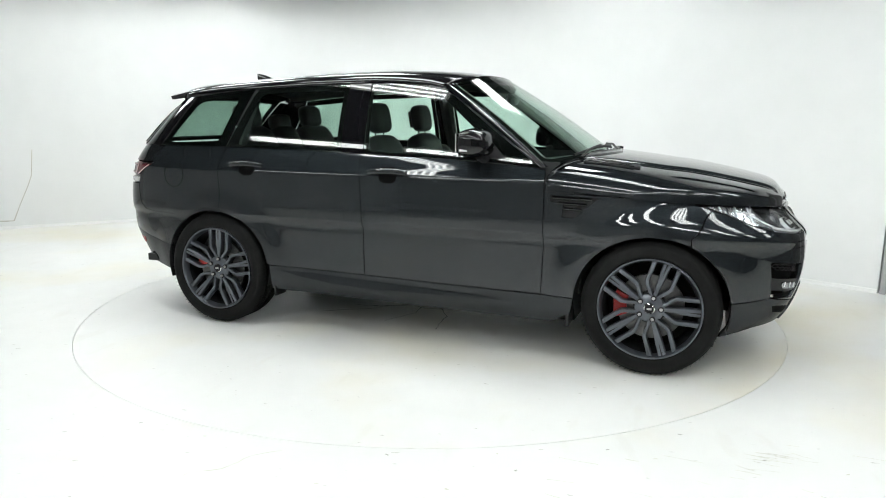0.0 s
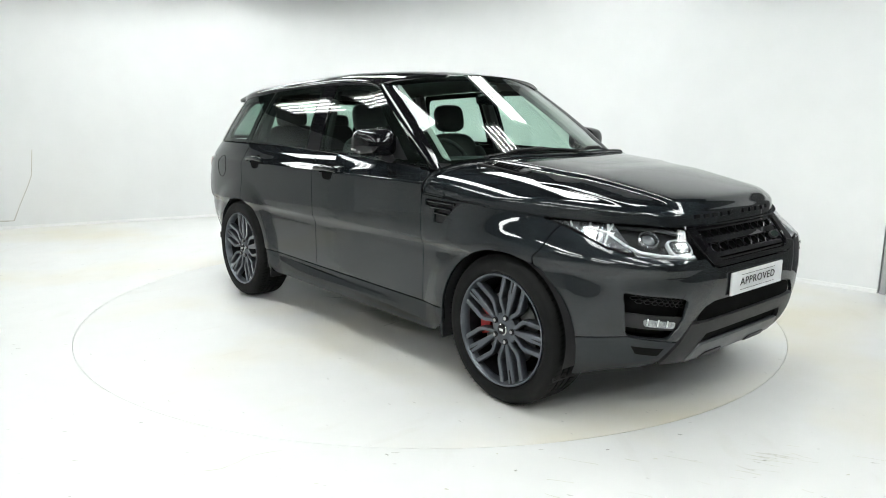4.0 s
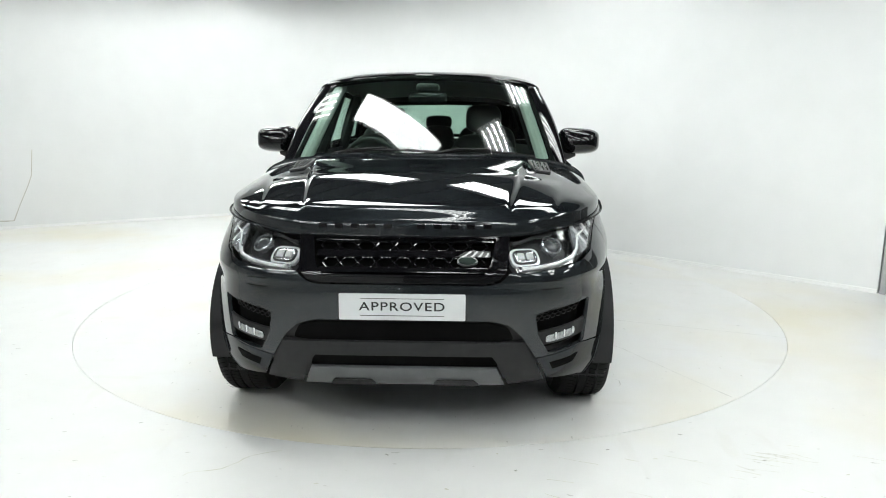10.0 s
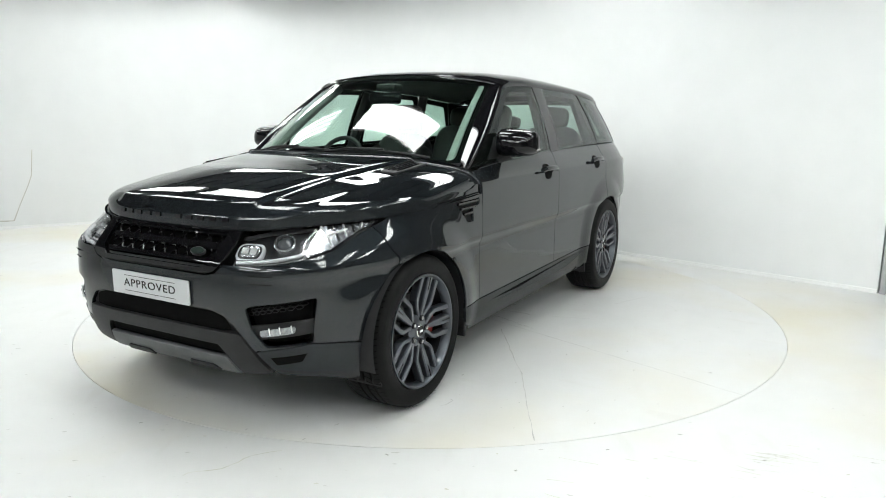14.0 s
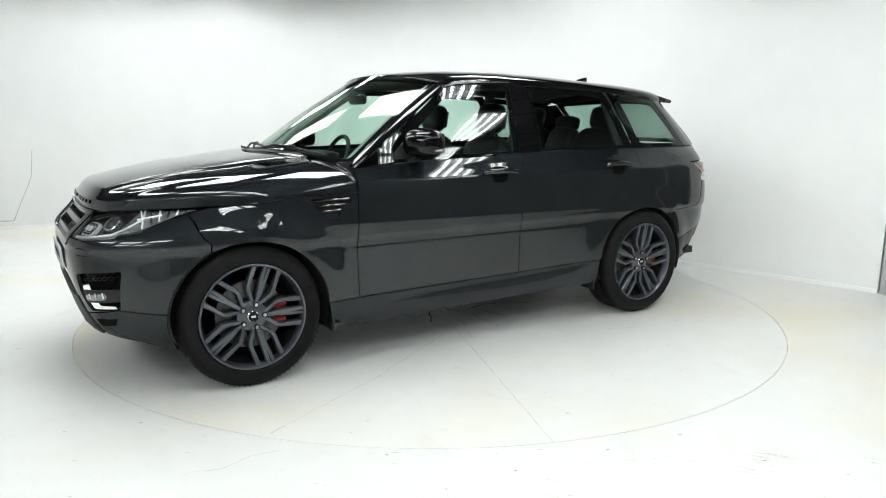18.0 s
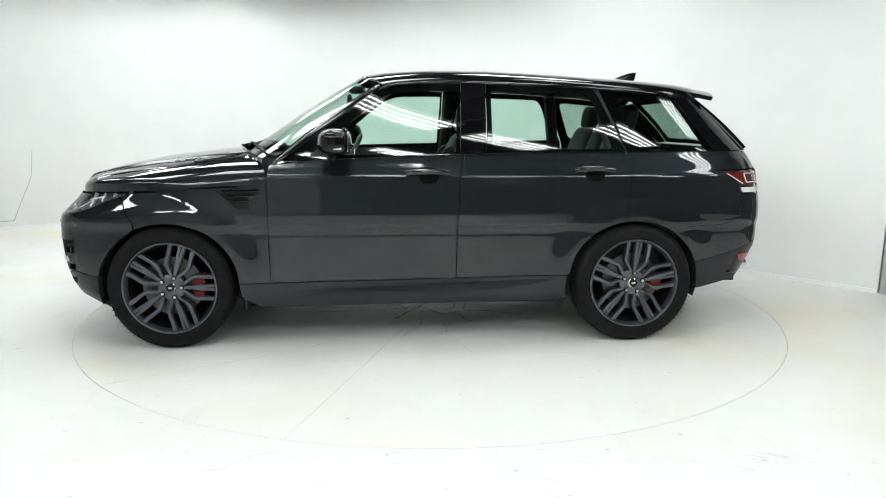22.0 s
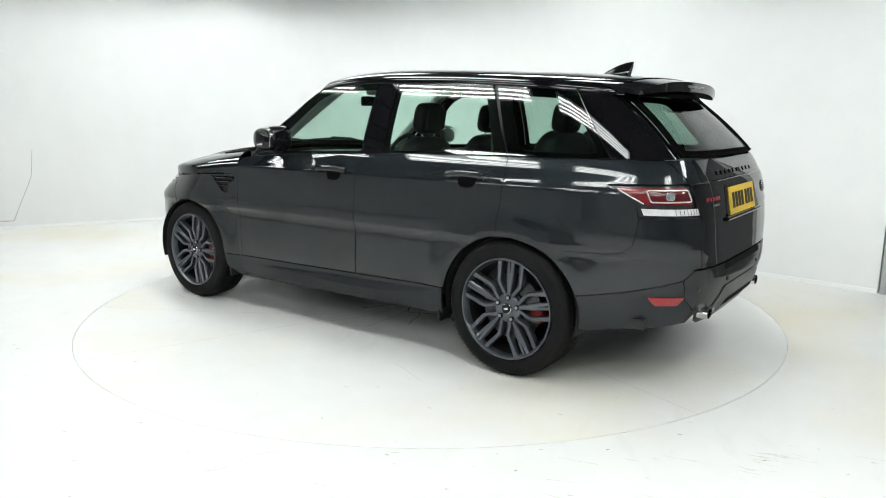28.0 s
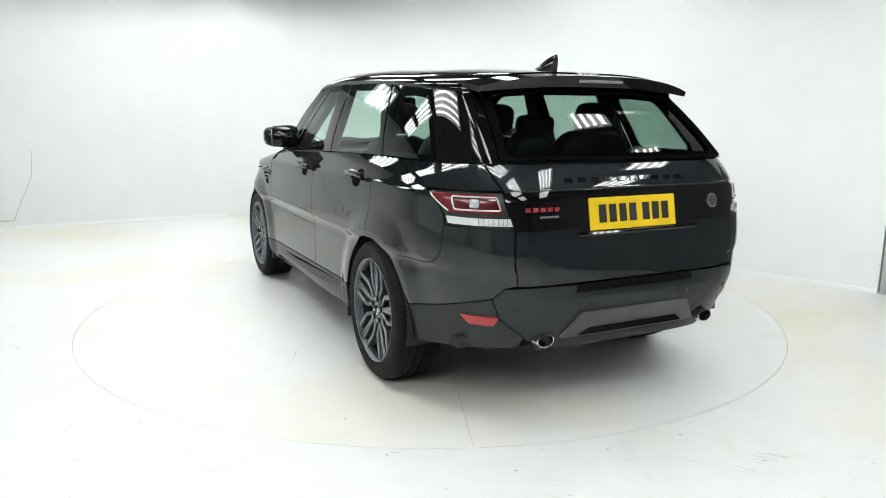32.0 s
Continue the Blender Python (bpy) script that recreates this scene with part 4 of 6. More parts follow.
# headlight units
LAMP_DARK = mat("lamp_grey", (0.05, 0.05, 0.052), 0.25, 0.4, coat=0.5)
LAMP_SILVER = mat("lamp_reflector", (0.62, 0.63, 0.65), 0.20, 0.75, vary=0.1, scale=30)
LAMP_WHITE = mat("lamp_light_guide", (0.72, 0.73, 0.74), 0.2, 0.0, 0.8, vary=0.08, scale=40)
for sg in (1, -1):
    unit = patch("headlight_bezel", body, HL(sg), LAMP_DARK, car, off=-0.045, depth=0, label="headlight with bright running-light strip behind clear cover")
    # outer reflector and its ribs
    refl = [Y(0.755 * sg, 0.926), X(1.93, 0.931, sg), X(1.79, 0.937, sg), X(1.705, 0.938, sg), X(1.80, 0.911, sg), X(1.895, 0.873, sg), X(1.97, 0.842, sg), Y(0.790 * sg, 0.822), Y(0.775 * sg, 0.840), Y(0.762 * sg, 0.89)]
    patch("reflector", body, refl, LAMP_SILVER, unit, off=-0.007, depth=0.012, step=0.015)
    for a, z0, z1 in ((1.76, 0.925, 0.936), (1.80, 0.914, 0.935), (1.84, 0.900, 0.934), (1.88, 0.884, 0.932), (1.92, 0.868, 0.931), (1.96, 0.852, 0.929)):
        strip_on("reflector_rib", [X(a, z0, sg), X(a - 0.015, z1, sg)], 0.0045, LAMP_WHITE if a in (1.80, 1.88, 1.96) else LAMP_DARK, unit, off=-0.004)
    strip_on("reflector_rib", [X(1.97, 0.888, sg), X(1.86, 0.912, sg)], 0.005, LAMP_WHITE, unit, off=-0.003)
    # running-light strip in the shape of a hook
    hook = [X(1.93, 0.929, sg), Y(0.795 * sg, 0.893), Y(0.785 * sg, 0.846), Y(0.765 * sg, 0.822), Y(0.70 * sg, 0.808), Y(0.62 * sg, 0.800), Y(0.53 * sg, 0.795)]
    strip_on("running_light", hook, 0.0085, LAMP_WHITE, unit, off=-0.012)
    tray = [Y(0.51 * sg, 0.786), Y(0.60 * sg, 0.789), Y(0.70 * sg, 0.797), Y(0.785 * sg, 0.812), Y(0.775 * sg, 0.832), Y(0.70 * sg, 0.822), Y(0.60 * sg, 0.812), Y(0.51 * sg, 0.808)]
    patch("lower_reflector", body, tray if sg > 0 else tray[::-1], LAMP_SILVER, unit, off=-0.020, depth=0.01, step=0.02)
    brow = [Y(0.49 * sg, 0.889), Y(0.60 * sg, 0.915), Y(0.75 * sg, 0.928), Y(0.75 * sg, 0.918), Y(0.60 * sg, 0.903), Y(0.49 * sg, 0.878)]
    patch("upper_trim", body, brow if sg > 0 else brow[::-1], LAMP_DARK, unit, off=-0.012, depth=0.02, step=0.02)
    # projector
    m = frame_on(Y(0.672 * sg, 0.876), -0.03)
    part("projector_ring", put(put(ring_bm([(0.047, -0.012), (0.047, 0.010), (0.041, 0.014), (0.038, -0.012)], 32), Matrix.Rotation(math.pi / 2, 4, "X")), m), LAMP_SILVER, unit, smooth=True)
    bm = bmesh.new()
    bmesh.ops.create_uvsphere(bm, u_segments=24, v_segments=12, radius=0.036, matrix=Matrix.Diagonal((1, 1, 0.5, 1)))
    part("projector_lens", put(bm, m), mat("lens_dark_glass", (0.05, 0.055, 0.06), 0.04, 0.0, 1.0), unit, smooth=True)
    # inner lamp
    m = frame_on(Y(0.548 * sg, 0.843), -0.026)
    part("inner_lamp_rim", put(slab(rrect(0.130, 0.096, 0.040), 0.02, 0.004), m), LAMP_WHITE, unit, smooth=True)
    part("inner_lamp", put(slab(rrect(0.108, 0.074, 0.031), 0.012, 0.004), m @ Matrix.Translation((0, 0, 0.004))), LAMP_DARK, unit, smooth=True)
    part("inner_lamp_lens", put(slab(rrect(0.092, 0.058, 0.025), 0.012, 0.004), m @ Matrix.Translation((0, 0, 0.007))), LAMP_SILVER, unit, smooth=True)
    for dx in (-0.02, 0.02):
        part("inner_lamp_bulb", put(box_bm(dx, 0, 0, 0.030, 0.032, 0.012, 0.005), m @ Matrix.Translation((0, 0, 0.008))), WHITE_LENS, unit)
    # headlight washer cover in the bumper
    m = frame_on(Y(0.665 * sg, 0.722), 0.001)
    for dy in (0.017, -0.017):
        part("washer_seam", put(box_bm(0, dy, 0, 0.10, 0.003, 0.002), m), DARK, car)

# fog lamps
FOG_GLASS = mat("fog_reflector", (0.32, 0.33, 0.34), 0.18, 0.8, vary=0.35, scale=60)
for sg in (1, -1):
    bez = patch("fog_bezel", body, rounded([Y(0.845 * sg, 0.548), Y(0.60 * sg, 0.515), Y(0.575 * sg, 0.502), Y(0.63 * sg, 0.452), Y(0.838 * sg, 0.482)], 0.012), SATIN_BLACK, car, off=-0.012, depth=0.012, step=0.02)
    patch("fog_lamp", body, rounded([Y(0.785 * sg, 0.522), Y(0.645 * sg, 0.500), Y(0.645 * sg, 0.468), Y(0.780 * sg, 0.488)], 0.015), FOG_GLASS, bez, off=-0.004, depth=0.008, step=0.01, dome=0.003, label="clear fog lamp")
    for y in (0.69, 0.73, 0.77):
        strip_on("fog_rib", [Y(y * sg, 0.476 + (y - 0.645) * 0.15), Y(y * sg, 0.506 + (y - 0.645) * 0.15)], 0.003, LAMP_WHITE, bez, off=0.0)
    for i in range(8):
        for j in range(3):
            y, z = 0.605 + 0.028 * i + 0.014 * (j % 2), 0.566 + 0.016 * j + 0.0045 * i
            ring = [on(Y(sg * (y + 0.013 * math.cos(k * math.pi / 3)), z + 0.009 * math.sin(k * math.pi / 3)), -0.03) for k in range(7)]
            part("mesh_cell", tube_along(ring, 0.002, 4), SATIN_BLACK, bez)
    # slot in the lower corner, its shade painted as a flat black patch
    patch("corner_slot", body, [Y(0.80 * sg, 0.392), Y(0.665 * sg, 0.372), Y(0.68 * sg, 0.335), Y(0.775 * sg, 0.352)], DARK, car, off=0.002, depth=0)

# lower intake: mouth and lower slot as black shade sheets, bar, plate pockets
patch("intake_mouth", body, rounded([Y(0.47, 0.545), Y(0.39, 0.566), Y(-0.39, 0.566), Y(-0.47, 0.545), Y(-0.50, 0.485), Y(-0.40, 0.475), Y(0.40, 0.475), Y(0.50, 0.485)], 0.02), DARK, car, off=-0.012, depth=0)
patch("intake_bar", body, [Y(0.545, 0.478), Y(0.40, 0.478), Y(-0.40, 0.478), Y(-0.545, 0.478), Y(-0.64, 0.287), Y(-0.475, 0.268), Y(-0.430, 0.375), Y(-0.400, 0.414), Y(0.400, 0.414), Y(0.430, 0.375), Y(0.475, 0.268), Y(0.64, 0.287)], SATIN_BLACK, car, off=0.006, depth=0.03)
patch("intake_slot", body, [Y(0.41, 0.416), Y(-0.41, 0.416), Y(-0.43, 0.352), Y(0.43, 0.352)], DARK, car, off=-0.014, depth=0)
for s in (1, -1):
    patch("plate_pocket", body, rounded([Y(0.13 * s, 0.269), Y(0.15 * s, 0.298), Y(0.32 * s, 0.300), Y(0.345 * s, 0.269)], 0.01), SATIN_BLACK, car, off=0.016, depth=0.006)

# front plate
m = frame_on(Y(0.0, 0.636), 0.012)
plate = part("number_plate", put(slab(rrect(0.52, 0.111, 0.006), 0.008, 0.001), m), PLATE_W, car, "white plate with black lettering")
for dy in (0.036, -0.036):
    part("plate_line", put(box_bm(0, dy, 0, 0.345, 0.0022, 0.001), m @ Matrix.Translation((0, 0, 0.0008))), INK, plate)


def text_part(name, body_text, size, m, material, parent, extrude=0.0005, wide=1.0):
    cu = bpy.data.curves.new(name, "FONT")
    cu.body = body_text
    cu.size = size
    cu.align_x, cu.align_y = "CENTER", "CENTER"
    cu.extrude = extrude
    cu.space_character = 1.12
    cu.offset = 0.0004
    tmp = bpy.data.objects.new("tmp_text", cu)
    me = bpy.data.meshes.new_from_object(tmp)
    bpy.data.objects.remove(tmp)
    xs = [v.co.x for v in me.vertices]
    me.transform(m @ Matrix.Diagonal((wide / (max(xs) - min(xs)), 1, 1, 1)))
    me.materials.clear()
    me.materials.append(material)
    ob = new(name, me)
    ob.parent = parent
    return ob


text_part("plate_word", "APPROVED", 0.051, m @ Matrix.Translation((0, 0.001, 0.0012)), INK, plate, wide=0.352)

def bonnet_at(y, z):
    """A pose on the bonnet's nose at a place y and height z: x across, y up the face, z outwards."""
    v = 0.5 + math.asin(max(-1, min(1, y / 0.955))) / math.pi
    us = np.linspace(0.7, 1.0, 400)
    q = bonnet(us, np.full_like(us, v))
    k = int(np.argmin(np.abs(q[:, 2] - z)))
    p = Vector(q[k])
    up = (Vector(q[max(k - 8, 0)]) - Vector(q[min(k + 8, 399)])).normalized()
    v2 = 0.5 + math.asin(max(-1, min(1, (y + 0.01) / 0.955))) / math.pi
    ac = Vector(bonnet(us[k:k + 1], np.array([v2]))[0]) - p
    ac = (ac - up * ac.dot(up)).normalized()
    n = ac.cross(up)
    m = Matrix((ac, up, n)).transposed().to_4x4()
    m.translation = p
    return m


# raised bars for the lettering on the bonnet's nose
for i in range(11):
    if i == 5:
        continue
    y = -0.385 + 0.77 * (i + 0.5) / 11
    part("letter_bar", put(box_bm(0, 0, 0.003, 0.034, 0.020, 0.006, 0.001), bonnet_at(y, 0.950)), GLOSS_BLACK, car)


def bonnet_top(x, y):
    """The bonnet's height at a place, found by walking along its grid."""
    best, at = 9.0, 1.0
    for u in np.linspace(0, 1, 240):
        v = 0.5 + math.asin(max(-1, min(1, y / 0.955))) / math.pi
        q = bonnet(np.array([u]), np.array([v]))[0]
        d = abs(q[0] - x)
        if d < best:
            best, at = d, q[2]
    return at


# bonnet vents by the screen
for sg in (1, -1):
    x0, x1 = 1.02, 1.34
    z0, z1 = bonnet_top(x0, 0.655), bonnet_top(x1, 0.655)
    side_tilt = math.atan2(bonnet_top(1.18, 0.70) - bonnet_top(1.18, 0.61), 0.09)
    zm = bonnet_top(1.18, 0.655)
    m = Matrix.Translation(((x0 + x1) / 2, sg * 0.655, max(zm, (z0 + z1) / 2) + 0.006)) @ Matrix.Rotation(math.atan2(z0 - z1, x1 - x0), 4, "Y") @ Matrix.Rotation(sg * side_tilt, 4, "X")
    v = part("bonnet_vent", put(slab(rounded([(-0.16, -0.055), (0.17, -0.03), (0.16, 0.05), (-0.15, 0.06)], 0.015), 0.012, 0.002), m), SATIN_BLACK, car, "black slatted bonnet vent", smooth=True)
    for i in range(4):
        part("slat", put(box_bm(0.0, -0.030 + 0.022 * i, 0.002, 0.27 - 0.02 * i, 0.007, 0.008, 0.002), m), GLOSS_BLACK, v)

# cowl and wipers
def cowl(u, v):
    a = 2 * v - 1
    p0 = np.stack([1.17 - 0.30 * np.abs(a) ** 2.0, 0.80 * a, 1.163 - 0.05 * a * a], -1)
    p1 = SCREEN_BOT(a)
    p1[..., 2] += 0.004
    return p0 * (1 - u)[..., None] + p1 * u[..., None] - np.array([0, 0, 0.008])


sheet("cowl", cowl, 4, 30, SATIN_BLACK, car, flip=True, thick=0.05)
for y0, y1 in ((-0.55, 0.08), (0.05, 0.62)):
    pts = [Vector(screen(np.array([y / 0.75]), np.array([0.045 + 0.03 * math.sin(3 * i / 12)]))[0]) + Vector((0.012, 0, 0.014)) for i, y in enumerate(np.linspace(y0, y1, 13))]
    w = part("wiper", tube_along(pts, 0.008, 6), SATIN_BLACK, car, smooth=True)
    part("wiper_arm", tube_along([pts[0] + Vector((0.05, -0.03, -0.01)), pts[3] + Vector((0.02, 0, 0.012)), pts[7] + Vector((0, 0, 0.012))], 0.007, 6), SATIN_BLACK, w)

DEEP_RED = mat("dark_red_lens", (0.10, 0.012, 0.014), 0.15, coat=0.7)
GUIDE = mat("pale_light_guide", (0.62, 0.52, 0.52), 0.25, coat=0.5)
# ---------------------------------------------------------------- flank details
def sill_face(u, z):
    """The sill's hollow: its lower edge stands out, so that it looks upwards."""
    p = body(u, z)
    p[..., 1] += np.sign(u) * 0.30 * np.clip(0.40 - np.asarray(z, float), 0, 0.1) - np.sign(u) * 0.004
    return p


for sg in (1, -1):
    # belt seal and character bead
    strip_on("belt_seal", [X(0.75 - i * 0.19, float(belt_z(0.75 - i * 0.19)) + 0.002, sg) for i in range(16)], 0.007, GLOSS_BLACK, car, 0.0)
    for x0, x1 in ((0.02, -0.27), (-1.03, -1.31)):
        zh = 1.053 if x0 > 0 else 1.066
        # grip, and a flat black patch painting the shade in its cup
        xm = (x0 + x1) / 2 - 0.012
        patch("handle_cup", body, rounded([X(xm + 0.062, zh - 0.052, sg), X(xm - 0.058, zh - 0.052, sg), X(xm - 0.066, zh + 0.046, sg), X(xm + 0.058, zh + 0.046, sg)], 0.045), DARK, car, off=0.0015, depth=0, step=0.012)
        pts = [X(x0 - 0.02 + (x1 - x0 + 0.03) * i / 12, zh, sg) for i in range(13)]
        mid = [on(p, 0.012 + 0.026 * math.sin(math.pi * min(max(i / 12, 0.03), 0.97)) ** 0.45) for i, p in enumerate(pts)]
        bm = tube_along(mid, 0.0145, 12)
        for v in bm.verts:
            v.co.z = zh + (v.co.z - zh) * 1.25
        h = part("door_handle", bm, PAINT, car, smooth=True)
        strip_on("handle_line", pts[1:-1], 0.0028, GLOSS_BLACK, h, 0.050)
    # side vent blades
    for z in (0.955, 0.925, 0.895):
        strip_on("vent_blade", [X(1.12 - (0.955 - z) * 0.9, z, sg), X(0.90 + (0.955 - z) * 1.0, z + 0.004, sg)], 0.008, GLOSS_BLACK, car, -0.004)
    # upward-facing hollow along the sill
    patch("sill_scallop", sill_face, [X(x, z, sg) for x, z in ((0.64, 0.330), (0.2, 0.350), (-0.3, 0.368), (-0.98, 0.395), (-0.80, 0.354), (-0.55, 0.326), (-0.3, 0.317), (0.2, 0.322))], LOWER, car, off=0.001, depth=0.002, flip=sg < 0, step=0.03)
    # mirror
    bm = bmesh.new()
    bmesh.ops.create_uvsphere(bm, u_segments=32, v_segments=20, radius=1.0)
    for v in bm.verts:
        c = v.co
        e_ = 0.52
        f = lambda q: math.copysign(abs(q) ** e_, q)
        x, y, z = f(c.x), f(c.y), f(c.z)
        taper = 1 - 0.20 * max(0, x)
        v.co = Vector((0.436 + 0.104 * x * (1 - 0.15 * max(0, z)) * (1 - 0.18 * max(0, y)), sg * (0.984 + 0.130 * y * taper), 1.256 + 0.083 * z * (1 - 0.12 * y) * taper))
    mir = part("door_mirror", bm, GLOSS_BLACK, car, "gloss black door mirror with pale indicator strip", smooth=True)
    part("mirror_arm", tube_along([(0.47, sg * 0.86, 1.155), (0.46, sg * 0.90, 1.165), (0.45, sg * 0.95, 1.185)], 0.028, 10), SATIN_BLACK, mir, smooth=True)
    part("mirror_glass", box_bm(0.351, sg * 0.980, 1.256, 0.008, 0.185, 0.112, 0.003), CHROME, mir)
    bmi = tube_along([(0.510 - 0.045 * t * t, sg * (0.93 + 0.162 * t), 1.213 + 0.004 * t) for t in [i / 8 for i in range(9)]] + [(0.43, sg * 1.104, 1.218), (0.385, sg * 1.106, 1.219)], 0.0075, 8)
    part("indicator", bmi, WHITE_LENS, mir, "pale indicator strip", smooth=True)
    # corner cover in the front door
    S = side(sg)
    patch("corner_cover", S, [(0.60, 1.16), (0.43, 1.165), (0.47, 1.29)], SATIN_BLACK, car, flip=sg > 0, off=0.003, depth=0.01)
    # tail lamp
    outline = [X(-2.025, 1.074, sg), X(-2.2, 1.080, sg), B(0.735, 1.078, sg), B(0.695, 1.076, sg), B(0.662, 0.92, sg), B(0.72, 0.918, sg), X(-2.17, 0.926, sg), X(-2.16, 0.972, sg), X(-2.105, 1.025, sg)]
    lamp = patch("tail_lamp", body, outline, LAMP_DARK, car, off=-0.012, depth=0.0, step=0.02, label="red and white tail lamp")
    red = [X(-2.04, 1.066, sg), X(-2.2, 1.068, sg), B(0.725, 1.066, sg), B(0.705, 0.985, sg), X(-2.195, 0.985, sg), X(-2.12, 1.03, sg)]
    ins = rounded([X(-2.190, 1.055, sg), B(0.722, 1.055, sg), B(0.712, 0.998, sg), X(-2.215, 0.998, sg)], 0.014)
    patch("red_lens", body, red, RED_LENS, lamp, holes=[ins], off=-0.003, depth=0.008, step=0.02)
    patch("reversing_lens", body, ins, DEEP_RED, lamp, off=-0.006, depth=0.0, step=0.02)
    m = frame_on((sum(p[0] for p in ins) / len(ins), 1.028), -0.003)
    part("bulb", put(slab(rrect(0.046, 0.040, 0.014), 0.01, 0.002), m), LAMP_SILVER, lamp)
    strip_on("light_guide", ins + ins[:1], 0.0038, GUIDE, lamp, 0.0)
    strip_on("light_guide", [X(-2.06, 1.058, sg), X(-2.125, 1.022, sg), X(-2.185, 0.990, sg)], 0.0035, GUIDE, lamp, 0.0)
    patch("white_lens", body, [X(-2.175, 0.966, sg), B(0.675, 0.962, sg), B(0.668, 0.930, sg), X(-2.19, 0.934, sg)], WHITE_LENS, lamp, off=-0.002, depth=0.008, step=0.02)
    for k in range(7):
        y = 0.69 + 0.018 * k
        strip_on("lens_rib", [B(y, 0.934, sg), B(y, 0.960, sg)], 0.0015, LAMP_SILVER, lamp, 0.0)
    # seam between quarter and bumper skin
    strip_on("panel_seam", [X(-1.80, 0.722, sg), X(-2.02, 0.728, sg), X(-2.10, 0.740, sg), X(-2.150, 0.785, sg), X(-2.170, 0.918, sg)], 0.0022, DARK, car, -0.0005)
    # reflector in the bumper, parking sensor
    patch("bumper_reflector", body, rounded([X(-2.210, 0.512, sg), B(0.705, 0.510, sg), B(0.716, 0.464, sg), X(-2.238, 0.466, sg)], 0.010), RED_REFL, car, off=0.004, depth=0.008, step=0.015, label="red bumper reflector")
    for y, z in ((0.64, 0.545), (0.32, 0.555)):
        part("parking_sensor", put(disc_bm(0.012, 0.004, 16), frame_on(B(y, z, sg), 0.002)), SATIN_BLACK, car)
    # exhaust
    ex = part("exhaust_tip", put(ring_bm([(0.038, -0.10), (0.038, 0.012), (0.033, 0.014), (0.031, -0.10)], 28), Matrix.Translation((-2.418, sg * 0.50, 0.393)) @ Matrix.Rotation(math.pi / 2, 4, "Z") @ Matrix.Diagonal((1.25, 1, 0.85, 1))), CHROME, car, "chrome exhaust tip", smooth=True)
    part("exhaust_bore", put(disc_bm(0.032, 0.004), Matrix.Translation((-2.388, sg * 0.50, 0.393)) @ Matrix.Rotation(math.pi / 2, 4, "Y")), DARK, ex)
# fuel flap on the right flank
cx, cz = -1.80, 1.0
ring = [X(cx + 0.085 * math.cos(i * math.pi / 20), cz + 0.085 * math.sin(i * math.pi / 20), -1) for i in range(41)]
strip_on("fuel_flap_seam", ring, 0.0022, DARK, car, 0.0)

# ---------------------------------------------------------------- tail details
patch("plate_recess", body, rounded([B(0.33, 0.885), B(0.33, 1.055), B(-0.33, 1.055), B(-0.33, 0.885)], 0.03), GLOSS_BLACK, car, off=0.006, depth=0.004)
m = frame_on(B(0.02, 0.966), 0.010)
plate = part("number_plate", put(slab(rrect(0.52, 0.150, 0.006), 0.008, 0.001), m), PLATE_Y, car, "yellow plate with black bars")
for i, x in enumerate((-0.185, -0.125, -0.065, -0.005, 0.075, 0.135, 0.195)):
    part("plate_bar", put(box_bm(x, 0, 0, 0.042, 0.084, 0.002), m @ Matrix.Translation((0, 0, 0.001))), INK, plate)
strip_on("tailgate_grip", [B(0.35, 0.878), B(-0.37, 0.878)], 0.012, GLOSS_BLACK, car, 0.006)
for i in range(10):
    part("letter_bar", put(box_bm(0, 0, 0, 0.044, 0.022, 0.006, 0.001), frame_on(B(0.38 - 0.076 * i, 1.122), 0.002)), GLOSS_BLACK, car)
strip_on("tailgate_crease", [B(0.68, 1.084), B(0.3, 1.086), B(0.0, 1.087), B(-0.3, 1.086), B(-0.68, 1.084)], 0.005, PAINT, car, 0.0)
DULL_RED = mat("dull_red", (0.22, 0.012, 0.015), 0.35)
for i in range(5):
    part("letter_bar", put(box_bm(0, 0, 0, 0.026, 0.019, 0.004, 0.001), frame_on(B(0.597 - 0.036 * i, 0.998), 0.007)), DULL_RED, car, "small red raised bar")
part("badge_underline", put(box_bm(0, 0, 0, 0.095, 0.010, 0.003), frame_on(B(0.495, 0.965), 0.007)), LAMP_SILVER, car)
m = frame_on(B(-0.50, 0.995), 0.008)
part("round_badge", put(disc_bm(0.036, 0.006, 28), m), LAMP_SILVER, car, "round silver badge")
part("round_badge_face", put(disc_bm(0.029, 0.003, 28), m @ Matrix.Translation((0, 0, 0.003))), mat("badge_grey", (0.03, 0.034, 0.033), 0.35), car)
patch("bumper_step", body, [B(0.35, 0.648), B(0.36, 0.612), B(-0.36, 0.612), B(-0.35, 0.648)], DARK, car, off=0.003, depth=0.0)
patch("diffuser", body, rounded([B(0.33, 0.515), B(-0.33, 0.515), B(-0.42, 0.395), B(0.42, 0.395)], 0.02), mat("grey_plate", (0.065, 0.067, 0.07), 0.42, 0.3), car, off=0.012, depth=0.02, label="dark silver diffuser plate")
# flat black patch paints the shade of the diffuser's slot
patch("diffuser_slot", body, rounded([B(0.27, 0.440), B(-0.27, 0.440), B(-0.33, 0.402), B(0.33, 0.402)], 0.018), DARK, car, off=0.015, depth=0.0)


def spoiler(u, v):
    a = 2 * v - 1
    x = -1.885 + u * (-0.245 + 0.04 * np.abs(a) ** 3) + 0.04 * np.abs(a) ** 2.2
    z = 1.642 - 0.036 * u - 0.060 * np.abs(a) ** 3.0
    return np.stack([x, (0.672 - 0.022 * u) * a, z], -1)


